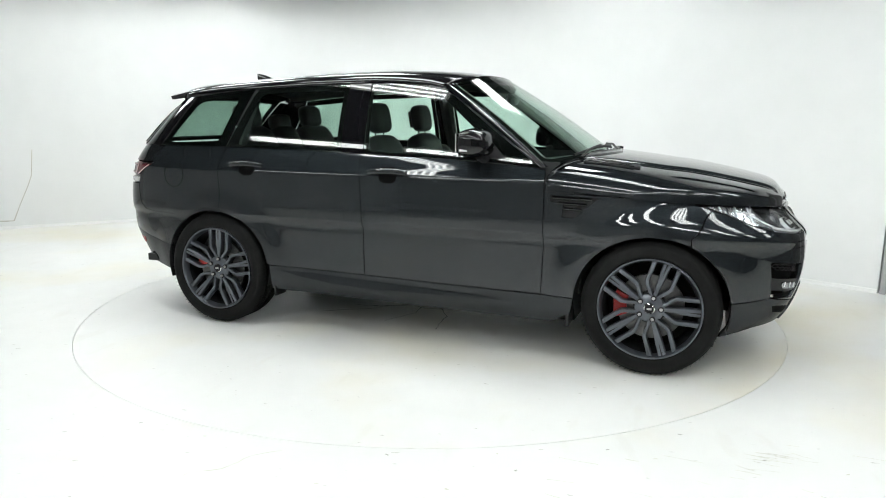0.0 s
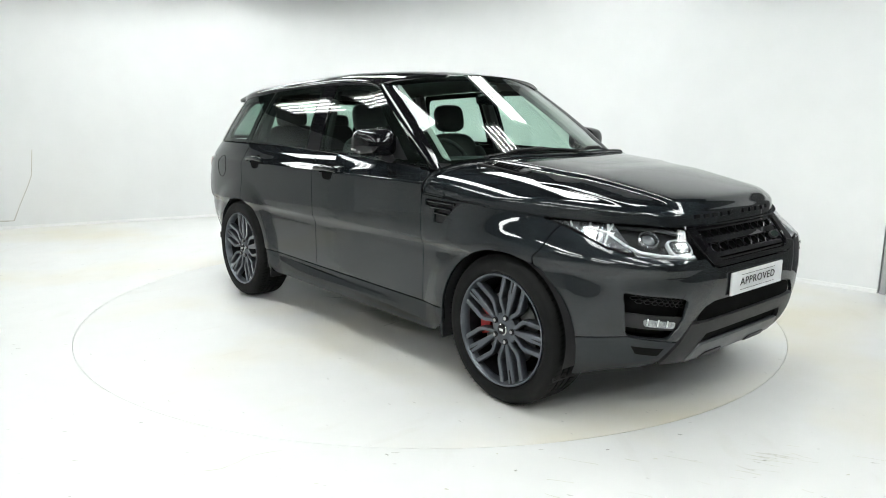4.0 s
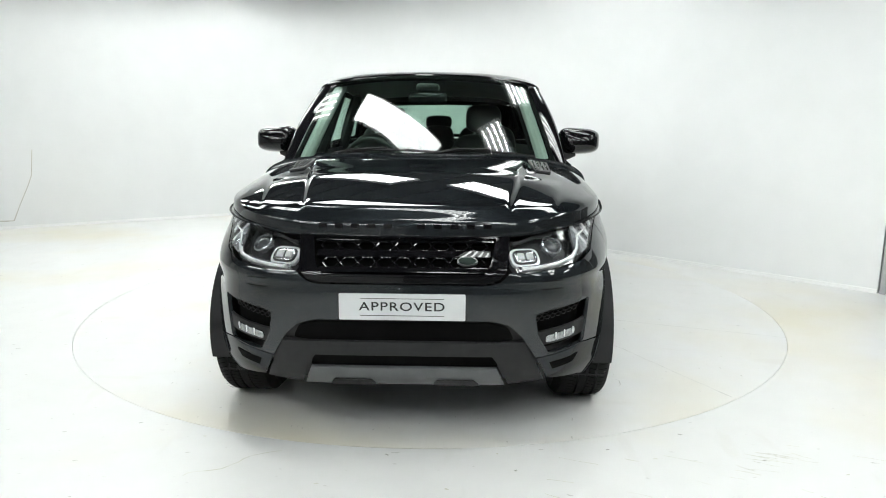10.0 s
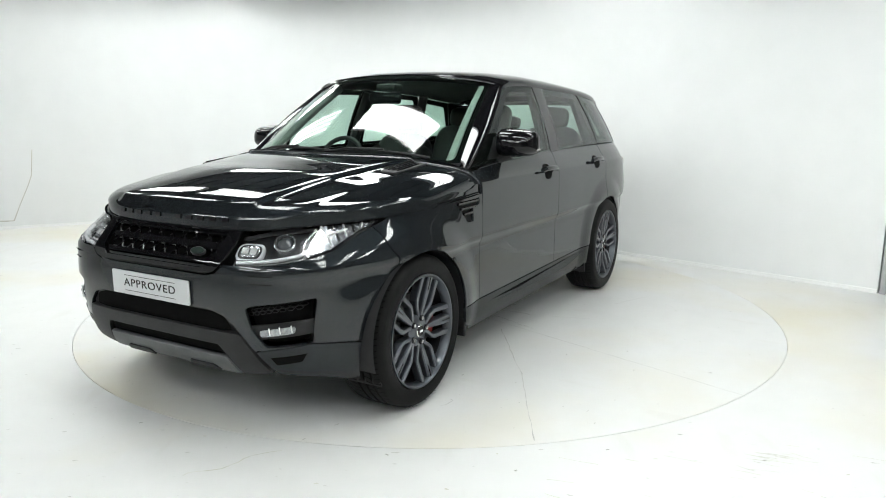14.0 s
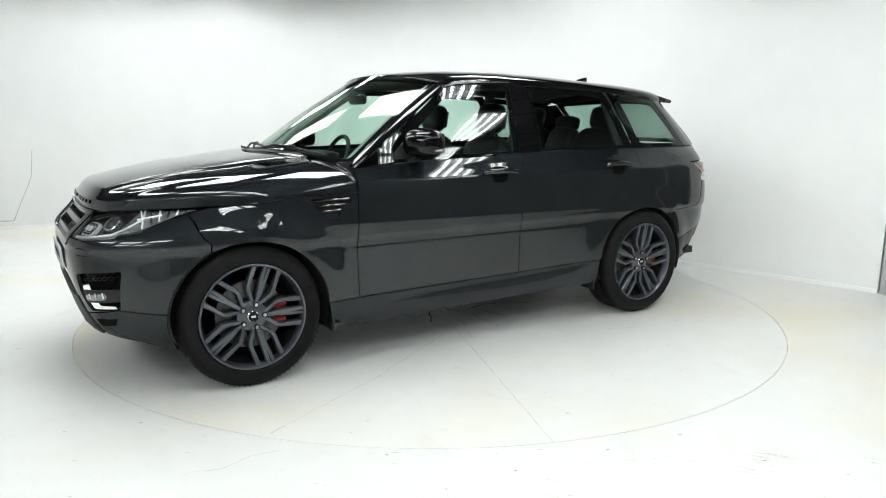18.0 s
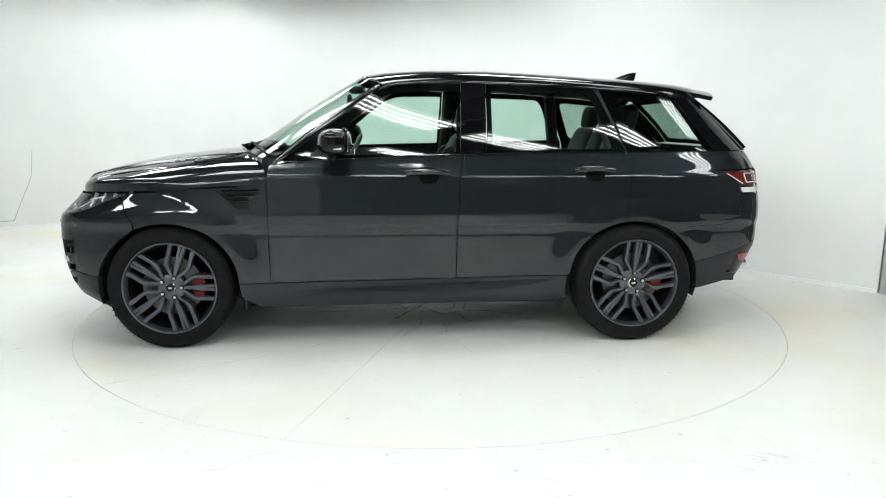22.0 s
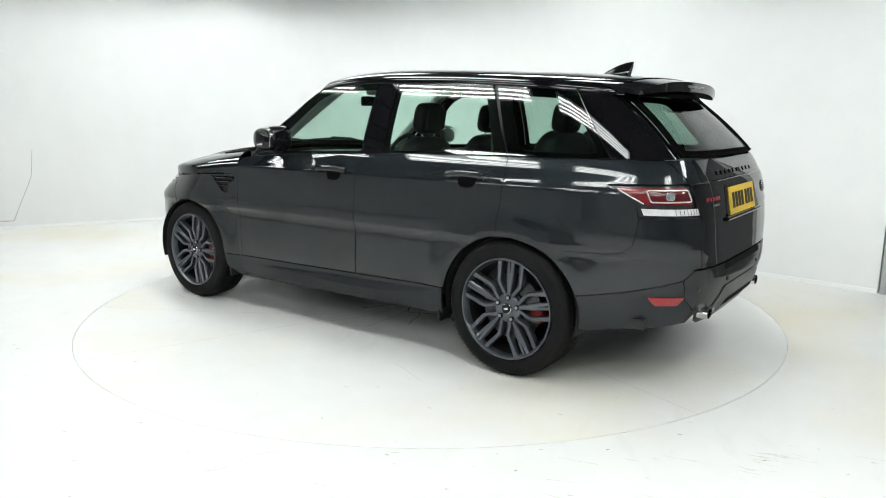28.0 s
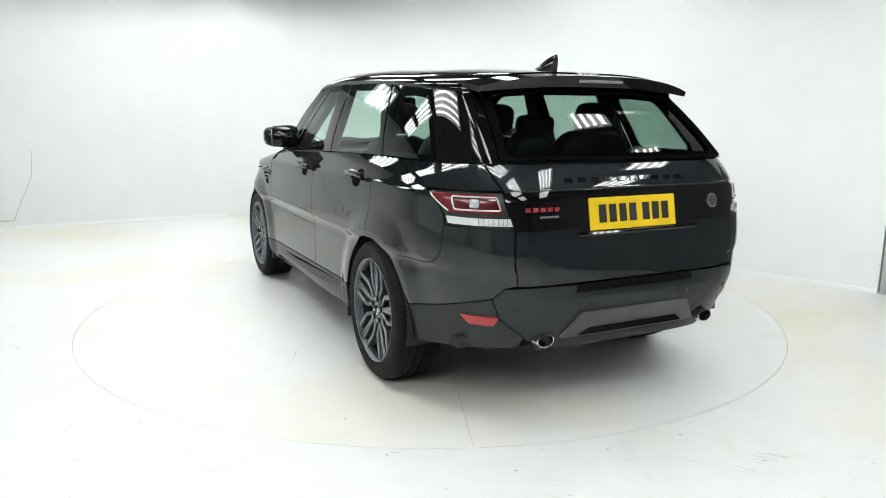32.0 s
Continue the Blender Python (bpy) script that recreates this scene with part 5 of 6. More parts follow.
def spoiler_low(u, v):
    p = spoiler(u, v)
    p[..., 2] -= (0.016 + 0.040 * np.sin(np.pi * np.clip(u * 0.62, 0, 1))) * (1 - 0.55 * np.abs(2 * v - 1) ** 4)
    p[..., 0] += 0.012
    return p


sp = sheet("spoiler", spoiler, 10, 40, GLOSS_BLACK, car, flip=True, thick=0.0, label="gloss black roof spoiler")
sheet("spoiler_underside", spoiler_low, 10, 40, DARK, sp, flip=False)
sheet("spoiler_lip", lambda u, v: spoiler(np.ones_like(u), v) * (1 - u)[..., None] + spoiler_low(np.ones_like(u), v) * u[..., None], 4, 40, GLOSS_BLACK, sp, flip=True)
for s in (0.0, 1.0):
    sheet("spoiler_end", lambda u, v, s=s: spoiler(v, np.full_like(u, s)) * (1 - u)[..., None] + spoiler_low(v, np.full_like(u, s)) * u[..., None], 3, 10, GLOSS_BLACK, sp, flip=s > 0.5)
part("stop_lamp", box_bm(-2.124, 0, 1.580, 0.02, 0.27, 0.016, 0.004), mat("stop_lens", (0.20, 0.17, 0.17), 0.2, coat=1.0), sp, "high stop lamp")
# aerial fin
def fin(u, v):
    """A shark fin: u from its nose to its tail, v round it from one side over the top to the other."""
    a = np.pi * v
    h = 0.092 * np.sin(np.clip(u, 0, 1) * 1.35) ** 0.9
    w = 0.034 * np.clip(u * 2.2, 0, 1) ** 0.6 * (1 - 0.35 * u)
    up = np.sin(a) ** 0.9
    side_ = np.sign(np.cos(a)) * np.abs(np.cos(a)) ** 1.6
    x = -1.53 - 0.185 * u - 0.028 * up * u
    return np.stack([x, w * side_, 1.660 + (x + 1.6) * 0.06 + h * up], -1)


aerial = sheet("aerial_fin", fin, 24, 24, GLOSS_BLACK, car, flip=True, label="gloss black shark fin aerial")
sheet("fin_back", lambda u, v: fin(np.ones_like(v), v) * u[..., None] + (fin(np.ones_like(v), np.full_like(v, 0.0)) * 0.5 + fin(np.ones_like(v), np.full_like(v, 1.0)) * 0.5) * (1 - u)[..., None], 4, 24, SATIN_BLACK, aerial, flip=True)


# ---------------------------------------------------------------- wheels
def spoke_bm(pts, y0, y1, t):
    """A flat spoke: pts of (radius, degrees, width), its face running from y0 at the hub to y1 at the rim."""
    bm = bmesh.new()
    rows = []
    ctr = [Vector((r * math.cos(radians(a)), 0, r * math.sin(radians(a)))) for r, a, w in pts]
    for i, (r, a, w) in enumerate(pts):
        d = (ctr[min(i + 1, len(ctr) - 1)] - ctr[max(i - 1, 0)]).normalized()
        n = Vector((-d.z, 0, d.x))
        k = (r - pts[0][0]) / (pts[-1][0] - pts[0][0])
        y = y0 + (y1 - y0) * k
        c = ctr[i]
        up = Vector((0, 1, 0))
        rows.append([bm.verts.new(c + n * w / 2 * s + up * (y + dy)) for s, dy in ((1.0, -t), (1.0, -0.006), (0.75, 0.0), (-0.75, 0.0), (-1.0, -0.006), (-1.0, -t))])
    for a, b in zip(rows, rows[1:]):
        for k in range(6):
            bm.faces.new((a[k], a[(k + 1) % 6], b[(k + 1) % 6], b[k]))
    bm.faces.new(rows[0])
    bm.faces.new(rows[-1])
    return bm


NUT = mat("wheel_nut", (0.45, 0.45, 0.46), 0.25, 1.0)
def build_wheel(x, sg, turn):
    wheel = new("wheel")
    wheel.parent = car
    wheel.location = (x, sg * (0.850 if x > 0 else 0.870), HUBZ - 0.020)
    wheel.rotation_euler = (0, radians(turn), 0 if sg > 0 else math.pi)
    prof = [(0.284, 0.096), (0.292, 0.108), (0.305, 0.114), (0.312, 0.113), (0.335, 0.117), (0.354, 0.113), (0.359, 0.111), (0.373, 0.098), (0.383, 0.080),
            (0.386, 0.060), (0.386, 0.052), (0.376, 0.050), (0.376, 0.042), (0.386, 0.040), (0.386, 0.010), (0.376, 0.008), (0.376, -0.002), (0.386, -0.004),
            (0.386, -0.034), (0.376, -0.036), (0.376, -0.046), (0.386, -0.048), (0.386, -0.090), (0.382, -0.118), (0.35, -0.15), (0.284, -0.14)]
    part("tyre", ring_bm(prof, 96), RUBBER, wheel, smooth=True)
    # tread sipes along both shoulders, as one part
    bm = bmesh.new()
    for k in range(84):
        a = 2 * math.pi * k / 84
        for y, sl in ((0.078, 0.25), (0.026, -0.3), (-0.066, -0.25)):
            m = Matrix.Rotation(a, 4, "Y") @ Matrix.Translation((0.3845, y, 0)) @ Matrix.Rotation(sl, 4, "X")
            b = [bm.verts.new(m @ Vector((0.0022, dy, dz))) for dy, dz in ((-0.019, -0.0016), (0.019, -0.0016), (0.019, 0.0016), (-0.019, 0.0016))]
            bm.faces.new(b)
    tagged(part("tread_grooves", bm, DARK, wheel), kind="stuff")
    prof = [(0.288, 0.100), (0.287, 0.112), (0.279, 0.112), (0.270, 0.098), (0.264, 0.066), (0.270, 0.060)]
    part("rim", ring_bm(prof, 80), RIM, wheel, smooth=True)
    # the barrel's shade behind the spokes is put into its colour
    part("barrel", ring_bm([(0.286, -0.14), (0.286, 0.08), (0.265, 0.068), (0.250, 0.02), (0.248, -0.135)], 64), RIM_IN, wheel, smooth=True)
    for g_ in range(5):
        A = 180 - 72 * g_
        part("spoke", spoke_bm([(0.050, A, 0.034), (0.085, A, 0.022), (0.13, A, 0.030), (0.19, A, 0.040), (0.24, A, 0.044), (0.279, A, 0.046)], 0.080, 0.102, 0.045), RIM, wheel)
        for s in (1, -1):
            part("spoke", spoke_bm([(0.050, A + s * 15, 0.028), (0.080, A + s * 16, 0.022), (0.105, A + s * 20.5, 0.020), (0.135, A + s * 24.8, 0.021), (0.160, A + s * 25.2, 0.023), (0.180, A + s * 22.6, 0.024), (0.205, A + s * 19.6, 0.025), (0.235, A + s * 17.0, 0.026), (0.260, A + s * 15.4, 0.028), (0.279, A + s * 14.6, 0.032)], 0.076, 0.100, 0.042), RIM, wheel)
        part("spoke_slit", spoke_bm([(0.205, A, 0.002), (0.24, A, 0.006), (0.274, A, 0.012)], 0.0975, 0.1035, 0.004), RIM_IN, wheel)
        m = Matrix.Rotation(-radians(A), 4, "Y") @ Matrix.Translation((0.064, 0.084, 0)) @ Matrix.Rotation(math.pi / 2, 4, "X")
        part("nut_recess", put(disc_bm(0.016, 0.006, 16), m), RIM_IN, wheel)
        part("wheel_nut", put(disc_bm(0.0105, 0.016, 6), m), NUT, wheel)
    part("hub", ring_bm([(0.082, 0.03), (0.082, 0.072), (0.070, 0.080), (0.010, 0.082), (0.010, 0.03)], 40), RIM, wheel, smooth=True)
    part("centre_cap", ring_bm([(0.031, 0.07), (0.031, 0.088), (0.026, 0.092), (0.0, 0.092), (0.0, 0.07)], 28), CHROME, wheel, smooth=True)
    part("cap_face", put(disc_bm(0.0255, 0.003, 24), Matrix.Translation((0, 0.093, 0)) @ Matrix.Rotation(math.pi / 2, 4, "X")), RIM_IN, wheel)
    part("cap_mark", box_bm(0, 0.0955, 0, 0.026, 0.002, 0.012, 0.0), CHROME, wheel)
    part("brake_disc", ring_bm([(0.185, 0.0), (0.185, 0.028), (0.09, 0.028), (0.09, 0.0)], 64), STEEL, wheel, smooth=True)
    part("disc_bell", ring_bm([(0.092, 0.0), (0.092, 0.045), (0.02, 0.05), (0.02, 0.0)], 32), RIM_IN, wheel, smooth=True)
    part("back_plate", put(disc_bm(0.244, 0.01, 40), Matrix.Translation((0, -0.05, 0)) @ Matrix.Rotation(math.pi / 2, 4, "X")), DARK, wheel)
    # caliper, ahead of the rear axle's and behind the front axle's centre
    side_ = -sg
    bm = bmesh.new()
    for ang0, ang1 in (((-0.38, 0.42) if x > 0 else (0.1, 0.55)),):
        rows = []
        for i in range(9):
            a = ang0 + (ang1 - ang0) * i / 8 + (math.pi if side_ < 0 else 0)
            rows.append([bm.verts.new((r * math.cos(a), y, r * math.sin(a))) for r, y in ((0.13, 0.030), (0.13, 0.042), (0.16, 0.047), (0.200, 0.044), (0.207, 0.028), (0.207, -0.02), (0.13, -0.02))])
        for r0, r1 in zip(rows, rows[1:]):
            for k in range(7):
                bm.faces.new((r0[k], r0[(k + 1) % 7], r1[(k + 1) % 7], r1[k]))
        bm.faces.new(rows[0])
        bm.faces.new(rows[-1])
    part("caliper", bm, RED_PAINT, wheel, "red brake caliper", smooth=True)
    return wheel


for x in (AF, AR):
    for sg in (1, -1):
        build_wheel(x, sg, 0 if x > 0 else 12)

# wheel arch liners
for cx in (AF, AR):
    for sg in (1, -1):
        def liner(u, v, cx=cx, sg=sg):
            a = -0.30 + (math.pi + 0.60) * u
            y = 0.955 - 0.60 * v
            return np.stack([cx + (ARX - 0.001) * np.cos(a), sg * y, HUBZ + (ARZ - 0.001) * np.sin(a)], -1)
        l = sheet("arch_liner", liner, 36, 4, SATIN_BLACK, car, flip=sg > 0)
        bm = disc_bm(0.41, 0.02, 40)
        part("liner_wall", put(bm, Matrix.Translation((cx, sg * 0.37, HUBZ + 0.11)) @ Matrix.Rotation(math.pi / 2, 4, "X")), DARK, l)
    part("axle", tube_along([(cx, -0.8, HUBZ - 0.05), (cx, 0.8, HUBZ - 0.05)], 0.04, 8), DARK, car)
part("underbody", box_bm(0, 0, 0.255, 2.06, 1.66, 0.10, 0.02), DARK, car)
part("underbody", box_bm(1.38, 0, 0.31, 0.72, 1.10, 0.08, 0.02), DARK, car)
part("underbody", box_bm(-1.40, 0, 0.32, 0.78, 1.10, 0.08, 0.02), DARK, car)
part("underbody", box_bm(1.88, 0, 0.33, 0.30, 1.15, 0.08, 0.02), DARK, car)
part("underbody", box_bm(-2.02, 0, 0.36, 0.45, 1.15, 0.10, 0.02), DARK, car)
for sg in (1, -1):
    part("mud_guard", box_bm(1.005, sg * 0.88, 0.255, 0.02, 0.14, 0.10, 0.006), SATIN_BLACK, car)
    part("air_deflector", box_bm(1.80, sg * 0.84, 0.22, 0.015, 0.20, 0.09, 0.004), SATIN_BLACK, car)
    part("rear_flap", box_bm(-0.99, sg * 0.90, 0.235, 0.015, 0.12, 0.07, 0.004), SATIN_BLACK, car)

# ---------------------------------------------------------------- cabin
for sg in (1, -1):
    def card(u, v, sg=sg):
        x = 0.90 - 3.1 * u
        z = 0.35 + 0.80 * v
        y = np.minimum(0.86, house_y(x, np.full_like(z, 1.19)) - 0.035) - 0.02 * (1 - v)
        return np.stack([x, sg * y, z], -1)
    sheet("door_card", card, 30, 8, TRIM, car, flip=sg < 0)
    # pillar trims inside
    for x0, x1, w in ((-0.37, -0.41, 0.10), (-1.33, -1.25, 0.10)):
        p0 = Vector((x0, sg * (house_y(x0, 1.16) - 0.03), 1.14))
        p1 = Vector((x1, sg * (house_y(x1, 1.59) - 0.03), 1.59))
        bm = tube_along([p0, (p0 + p1) / 2, p1], w / 2, 8)
        for v in bm.verts:
            v.co.y = sg * min(abs(v.co.y), house_y(v.co.x, v.co.z) - 0.012)
        part("pillar_trim", bm, TRIM if x0 > -1 else TRIM, car, smooth=True)
    p = [Vector(screen(np.array([sg * 0.92]), np.array([t]))[0]) + Vector((-0.055, 0, -0.03)) for t in (0.0, 0.25, 0.5, 0.75, 1.0)]
    part("pillar_trim", tube_along(p, 0.040, 10), LINING, car, "pale pillar trim", smooth=True)


def headliner(u, v):
    p = roof(0.02 + u * 0.95, 0.06 + v * 0.88)
    p[..., 2] -= 0.035
    return p


sheet("headlining", headliner, 30, 24, mat("dark_headlining", (0.10, 0.10, 0.10), 0.9, bump=0.2), car, flip=False)
part("cabin_floor", box_bm(-0.6, 0, 0.36, 3.2, 1.66, 0.05), TRIM, car)
part("bulkhead", box_bm(1.02, 0, 0.72, 0.06, 1.60, 0.70), TRIM, car)


def dash(u, v):
    a = 2 * v - 1
    prof_x = np.interp(u, [0, 0.25, 0.6, 0.8, 1.0], [1.06, 0.80, 0.55, 0.50, 0.55])
    prof_z = np.interp(u, [0, 0.25, 0.6, 0.8, 1.0], [1.125, 1.135, 1.11, 1.04, 0.70])
    return np.stack([prof_x - 0.25 * np.abs(a) ** 2.2 * (1 - u) * 1.0, 0.80 * a * (1 - 0.06 * (1 - u)), prof_z - 0.03 * np.abs(a) ** 3], -1)


sheet("dashboard", dash, 20, 24, mat("grey_green_dash", (0.050, 0.056, 0.055), 0.55, vary=0.15, bump=0.2, bump_scale=300), car, flip=True)
part("centre_console", box_bm(0.25, 0, 0.62, 0.9, 0.26, 0.42, 0.04), TRIM, car, smooth=True)
part("centre_screen", box_bm(0.475, 0, 0.98, 0.03, 0.28, 0.14, 0.01), GLOSS_BLACK, car)
part("instrument_hood", box_bm(0.55, -0.38, 1.125, 0.20, 0.36, 0.07, 0.03), TRIM, car, smooth=True)
# steering wheel, on the right-hand side
wheel_m = Matrix.Translation((0.40, -0.38, 1.09)) @ Matrix.Rotation(radians(-24), 4, "Y")
sw = part("steering_wheel", put(put(tube_along([(0, 0.185 * math.cos(i * math.pi / 16), 0.185 * math.sin(i * math.pi / 16)) for i in range(33)], 0.016, 8), Matrix.Identity(4)), wheel_m), CLOTH, car, "black leather steering wheel", smooth=True)
part("wheel_boss", put(box_bm(0.02, 0, -0.01, 0.06, 0.17, 0.12, 0.03), wheel_m), TRIM, sw, smooth=True)
for a in (0, 180, 270):
    e_ = Vector((0, math.cos(radians(a)), math.sin(radians(a))))
    part("wheel_spoke", put(tube_along([e_ * 0.06, e_ * 0.18], 0.014, 6), wheel_m), CHROME if a != 270 else TRIM, sw, smooth=True)
# inside mirror with sensor housing
im = part("inside_mirror", box_bm(0.385, 0, 1.525, 0.035, 0.25, 0.075, 0.02), GLOSS_BLACK, car, "black inside mirror", smooth=True)
part("sensor_housing", box_bm(0.33, 0, 1.595, 0.12, 0.15, 0.05, 0.02), TRIM, im, smooth=True)


def cushion(cx, cy, cz, sx, sy, sz, m=None, e=0.5):
    """A soft rounded block."""
    bm = bmesh.new()
    bmesh.ops.create_uvsphere(bm, u_segments=24, v_segments=16, radius=1.0)
    f = lambda q: math.copysign(abs(q) ** e, q)
    for v in bm.verts:
        v.co = Vector((f(v.co.x) * sx / 2, f(v.co.y) * sy / 2, f(v.co.z) * sz / 2))
    bmesh.ops.transform(bm, matrix=Matrix.Translation((cx, cy, cz)) @ (m or Matrix.Identity(4)), verts=bm.verts)
    return bm


def head_rest(seat, x, y, z, w=0.27, h=0.19, tilt=-10):
    part("headrest", cushion(x, y, z, 0.10, w, h, Matrix.Rotation(radians(tilt), 4, "Y"), 0.55), CLOTH, seat, smooth=True)
    for dy in (-0.065, 0.065):
        part("headrest_post", tube_along([(x + 0.01, y + dy, z - h / 2 - 0.07), (x, y + dy, z - 0.02)], 0.006, 6), CHROME, seat)


for sg in (1, -1):
    cy = sg * 0.385
    lean = Matrix.Rotation(radians(-20), 4, "Y")
    seat = part("front_seat", cushion(-0.02, cy, 0.64, 0.54, 0.52, 0.20), CLOTH, car, "black leather front seat", smooth=True)
    part("seat_base", box_bm(-0.05, cy, 0.47, 0.45, 0.42, 0.18, 0.02), TRIM, seat)
    part("backrest", cushion(-0.37, cy, 0.96, 0.17, 0.50, 0.66, lean, 0.5), CLOTH, seat, smooth=True)
    for s in (1, -1):
        part("bolster", cushion(-0.32, cy + s * 0.215, 0.93, 0.20, 0.10, 0.52, lean, 0.6), CLOTH, seat, smooth=True)
    head_rest(seat, -0.475, cy, 1.395, 0.27, 0.21)
    # screen in the back of the headrest
    part("headrest_screen", box_bm(-0.535, cy, 1.385, 0.012, 0.20, 0.125, 0.004, Matrix.Rotation(radians(-10), 4, "Y")), TRIM, seat)
bench = part("rear_bench", cushion(-1.10, 0, 0.66, 0.52, 1.42, 0.20), CLOTH, car, "black leather rear bench", smooth=True)
lean = Matrix.Rotation(radians(-18), 4, "Y")
for cy, w in ((0.44, 0.54), (0.0, 0.30), (-0.44, 0.54)):
    part("backrest", cushion(-1.44, cy, 1.00, 0.17, w, 0.68, lean, 0.45), CLOTH, bench, smooth=True)
for cy, h, z in ((0.44, 0.18, 1.405), (-0.44, 0.18, 1.405)):
    head_rest(bench, -1.535, cy, z, 0.27, h)
head_rest(bench, -1.55, 0, 1.36, 0.24, 0.12)
part("load_cover", box_bm(-1.90, 0, 1.13, 0.60, 1.34, 0.02, 0.005), TRIM, car)
part("load_floor", box_bm(-1.95, 0, 0.70, 0.7, 1.2, 0.04), TRIM, car)
part("tailgate_trim", box_bm(-2.24, 0, 0.92, 0.04, 1.2, 0.5), TRIM, car)


for sg in (1, -1):
    for cx in (AF, AR):
        part("subframe", box_bm(cx, sg * 0.45, 0.27, 0.55, 0.30, 0.12, 0.03), DARK, car)
        part("lower_arm", tube_along([(cx + 0.12, sg * 0.35, 0.26), (cx, sg * 0.67, 0.25), (cx - 0.16, sg * 0.35, 0.26)], 0.035, 8), DARK, car)
part("exhaust_pipe", tube_along([(0.9, 0.25, 0.22), (-0.9, 0.25, 0.22), (-1.1, 0.4, 0.27)], 0.04, 10), STEEL, car)


# ---------------------------------------------------------------- turntable seams and floor marks
def crack(parent, name, pts, w, z=0.0022, material=None, jag=0.006, seed=1):
    """A thin worn seam along points on the ground."""
    rnd = random.Random(seed)
    bm = bmesh.new()
    line_ = []
    for a, b in zip(pts, pts[1:]):
        k = max(2, int(math.hypot(b[0] - a[0], b[1] - a[1]) / 0.06))
        line_ += [(a[0] + (b[0] - a[0]) * i / k + rnd.uniform(-jag, jag), a[1] + (b[1] - a[1]) * i / k + rnd.uniform(-jag, jag)) for i in range(k)]
    line_.append(pts[-1])
    prev = None
    for i, p in enumerate(line_):
        q = line_[min(i + 1, len(line_) - 1)]
        o = line_[max(i - 1, 0)]
        d = Vector((q[0] - o[0], q[1] - o[1], 0)).normalized()
        n = Vector((-d.y, d.x, 0)) * w * rnd.uniform(0.25, 1.0) / 2
        c = Vector((p[0], p[1], z))
        cur = (bm.verts.new(c + n), bm.verts.new(c - n))
        if prev:
            bm.faces.new((prev[0], prev[1], cur[1], cur[0]))
        prev = cur
    return part(name, bm, material or CRACK, parent)


SEAM = mat("seam_grey", (0.60, 0.59, 0.57), 0.9)
for k, ang in enumerate((71.0, 158.3)):
    c, s_ = math.cos(radians(ang)), math.sin(radians(ang))
    crack(turntable, "plate_seam", [(0.5 * c, 0.5 * s_), (R_TABLE * c, R_TABLE * s_)], 0.005, seed=k, jag=0.002, material=SEAM)
crack(turntable, "crack", [(0.39, 0.77), (1.10, 1.23), (1.84, 1.62)], 0.006, seed=11, material=SEAM)
crack(turntable, "crack", [(-0.08, 0.95), (-0.16, 1.23)], 0.004, seed=12, material=SEAM)
crack(turntable, "crack", [(-0.64, 1.23), (-1.01, 1.40)], 0.005, seed=13, material=SEAM)
crack(turntable, "crack", [(0.11, 0.14), (0.27, 0.40), (0.30, 0.47)], 0.012, seed=14, jag=0.02)
crack(turntable, "crack", [(0.11, 0.14), (-0.06, 0.34), (-0.35, 0.27), (-0.62, 0.43)], 0.008, seed=15, jag=0.02)
crack(turntable, "crack", [(0.11, 0.14), (0.45, 0.24), (0.98, 0.26)], 0.005, seed=16, jag=0.012)
crack(turntable, "crack", [(0.11, 0.14), (-0.2, -0.25), (-0.5, -0.3)], 0.008, seed=17, jag=0.02)
# the paint has split in a tangle round the hub of the plates
web = random.Random(5)
SPLIT = mat("split_paint_grey", (0.22, 0.21, 0.19), 0.9)
for k in range(11):
    a0 = 2 * math.pi * k / 11 + web.uniform(-0.2, 0.2)
    r0, r1 = web.uniform(0.05, 0.25), web.uniform(0.45, 0.95)
    crack(turntable, "crack", [(0.05 + r0 * math.cos(a0), 0.08 + r0 * math.sin(a0)), (0.05 + 0.6 * r1 * math.cos(a0 + 0.12), 0.08 + 0.6 * r1 * math.sin(a0 + 0.12)), (0.05 + r1 * math.cos(a0), 0.08 + r1 * math.sin(a0))], web.uniform(0.003, 0.008), seed=200 + k, jag=0.010, material=SPLIT)
for k, r in enumerate((0.22, 0.30)):
    crack(turntable, "crack", [(0.05 + r * math.cos(a), 0.08 + r * math.sin(a)) for a in [0.7 * i + 2.6 * k for i in range(6)]], 0.008, seed=220 + k, jag=0.015, material=SPLIT)
for k, (x, y, r) in enumerate(((1.62, 1.08, 0.05), (-1.2, -1.05, 0.06), (1.66, -0.92, 0.04), (-1.15, 0.98, 0.05))):
    crack(turntable, "tyre_scuff", [(x, y), (x + r, y + r * 0.3), (x + 2 * r, y - r * 0.2)], 0.005, seed=30 + k, jag=0.015, material=SEAM)

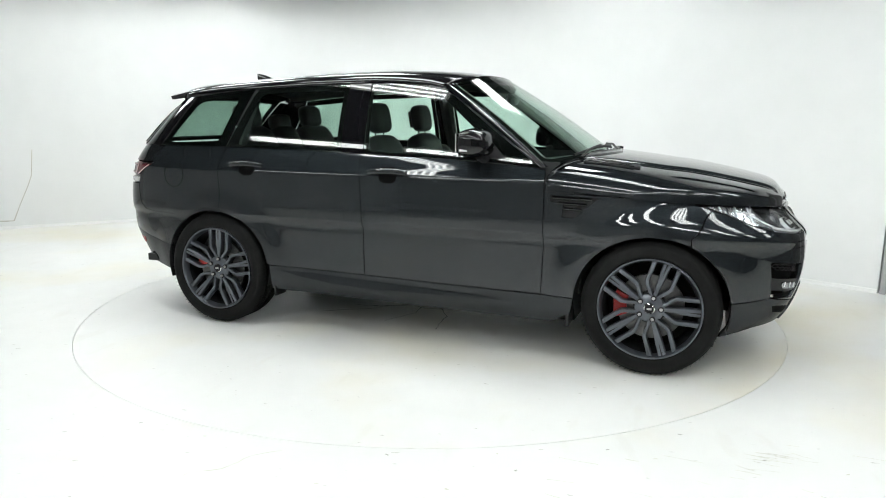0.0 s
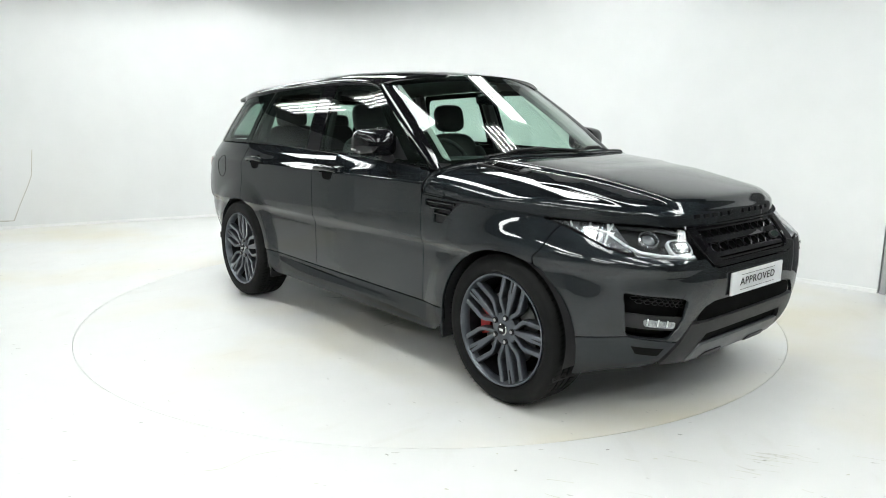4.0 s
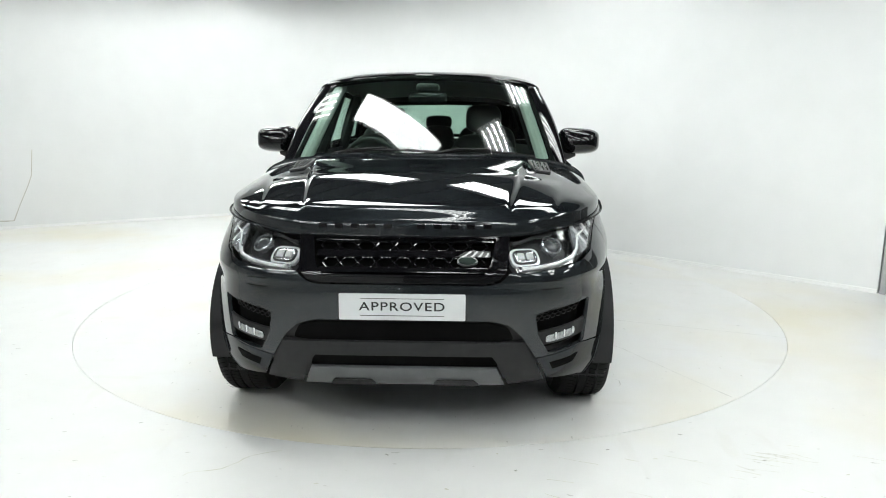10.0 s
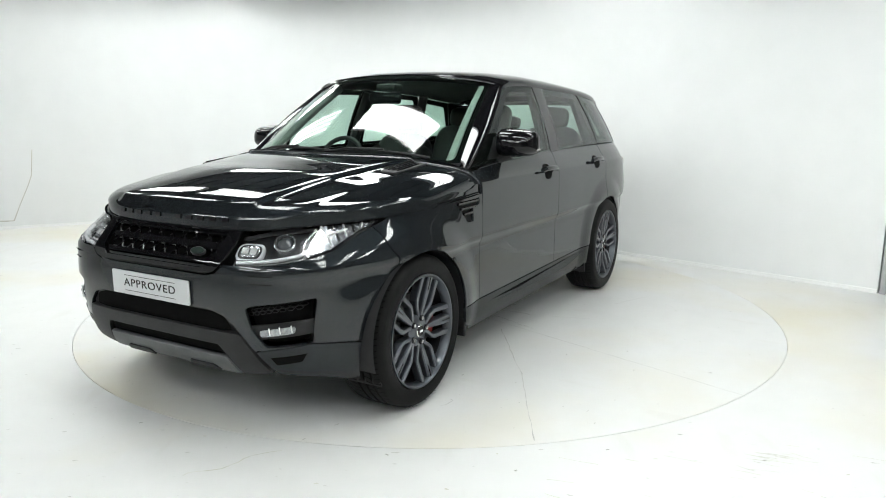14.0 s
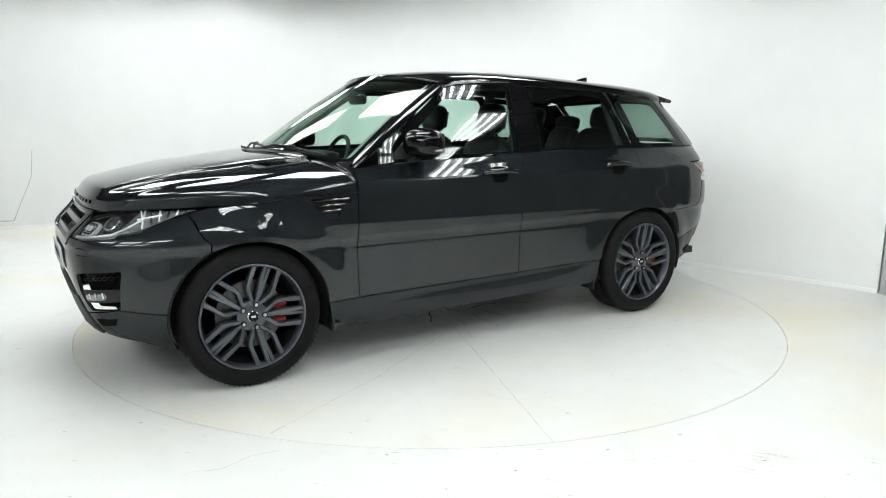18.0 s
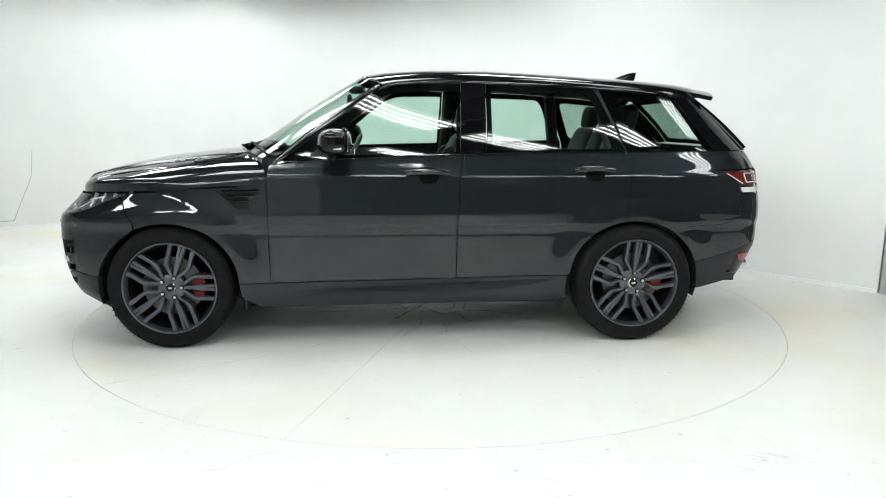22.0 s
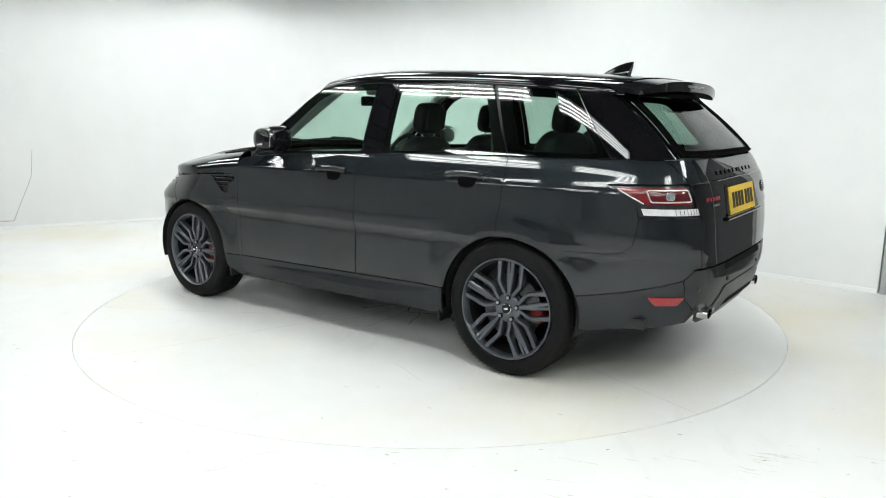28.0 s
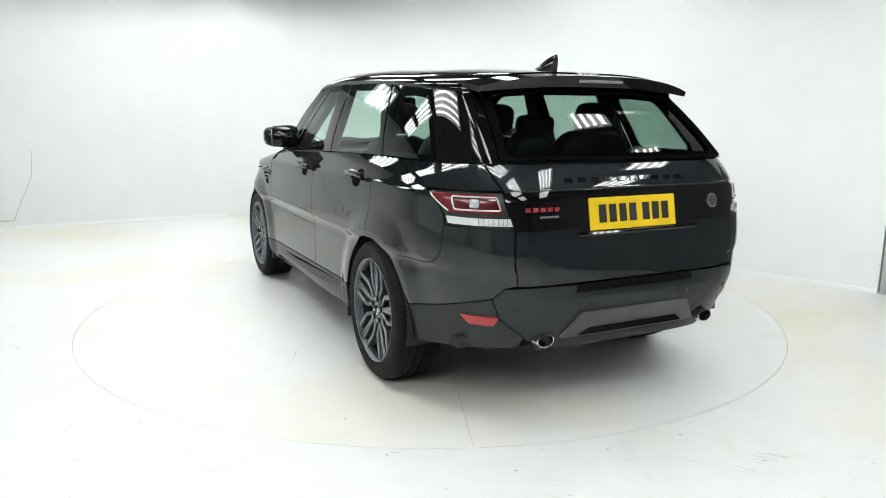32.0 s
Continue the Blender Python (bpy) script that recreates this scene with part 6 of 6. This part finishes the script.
# scuffs, specks and a hairline crack in the fixed floor
floor_ = bpy.data.objects["floor"]
SCUFF = mat("floor_scuff", (0.63, 0.62, 0.55), 0.8)
SPECK = mat("floor_speck", (0.40, 0.40, 0.37), 0.85)
crack(floor_, "crack", [(-0.985, -2.71), (-0.95, -2.685), (-0.853, -2.66), (-0.80, -2.60), (-0.76, -2.54), (-0.64, -2.50)], 0.006, seed=41, jag=0.008, material=SCUFF)
for k, (x, y, r, a) in enumerate(((1.107, -2.345, 0.020, -0.3), (0.747, -2.50, 0.014, 0.3), (0.33, -2.68, 0.015, 0.5), (-0.198, -2.535, 0.018, -0.6), (-1.36, -2.22, 0.016, 0.2),
                                  (1.38, -2.60, 0.018, 0.4), (0.27, -2.53, 0.010, -0.4), (0.93, -2.58, 0.012, 0.1), (-0.46, -2.78, 0.020, 0.2), (0.05, -2.82, 0.014, -0.3), (1.66, -2.72, 0.014, 0.2), (-1.02, -2.36, 0.016, 0.1))):
    crack(floor_, "speck", [(x, y), (x + r * math.cos(a), y + r * math.sin(a))], 0.010, seed=50 + k, jag=0.003, material=SPECK if k < 6 else SCUFF)
mark_rnd = random.Random(7)
for k in range(22):
    x, y = mark_rnd.gauss(1.40, 0.09), mark_rnd.gauss(-2.55, 0.05)
    r, a = mark_rnd.uniform(0.03, 0.11), mark_rnd.gauss(-0.45, 0.12)
    crack(floor_, "scuff", [(x, y), (x + r * math.cos(a), y + r * math.sin(a))], 0.004, seed=70 + k, jag=0.003, material=SCUFF)
for k in range(16):
    x, y = mark_rnd.uniform(0.3, 2.2), mark_rnd.uniform(-2.95, -2.5)
    r, a = mark_rnd.uniform(0.04, 0.16), mark_rnd.gauss(-0.5, 0.15)
    crack(floor_, "scuff", [(x, y), (x + r * math.cos(a), y + r * math.sin(a))], 0.004, seed=100 + k, jag=0.004, material=SCUFF)


def motions():
    rows_t, rows_c = [], []
    for i in range(17):
        t = 2.0 * i
        deg = -21.8143 - 7.1175 * t + 0.0023 * t * t + 0.0000934 * t ** 3
        a = radians(deg)
        ax, ay = -0.2224, 0.0084
        rows_t.append((t, pose(TABLE_AT.x, TABLE_AT.y, TABLE_AT.z, 0, 0, deg)))
        rows_c.append((t, pose(-(math.cos(a) * ax - math.sin(a) * ay), -(math.sin(a) * ax + math.cos(a) * ay), 0, 0, 0, deg)))
    walk(turntable, rows_t)
    walk(car, rows_c)


motions()
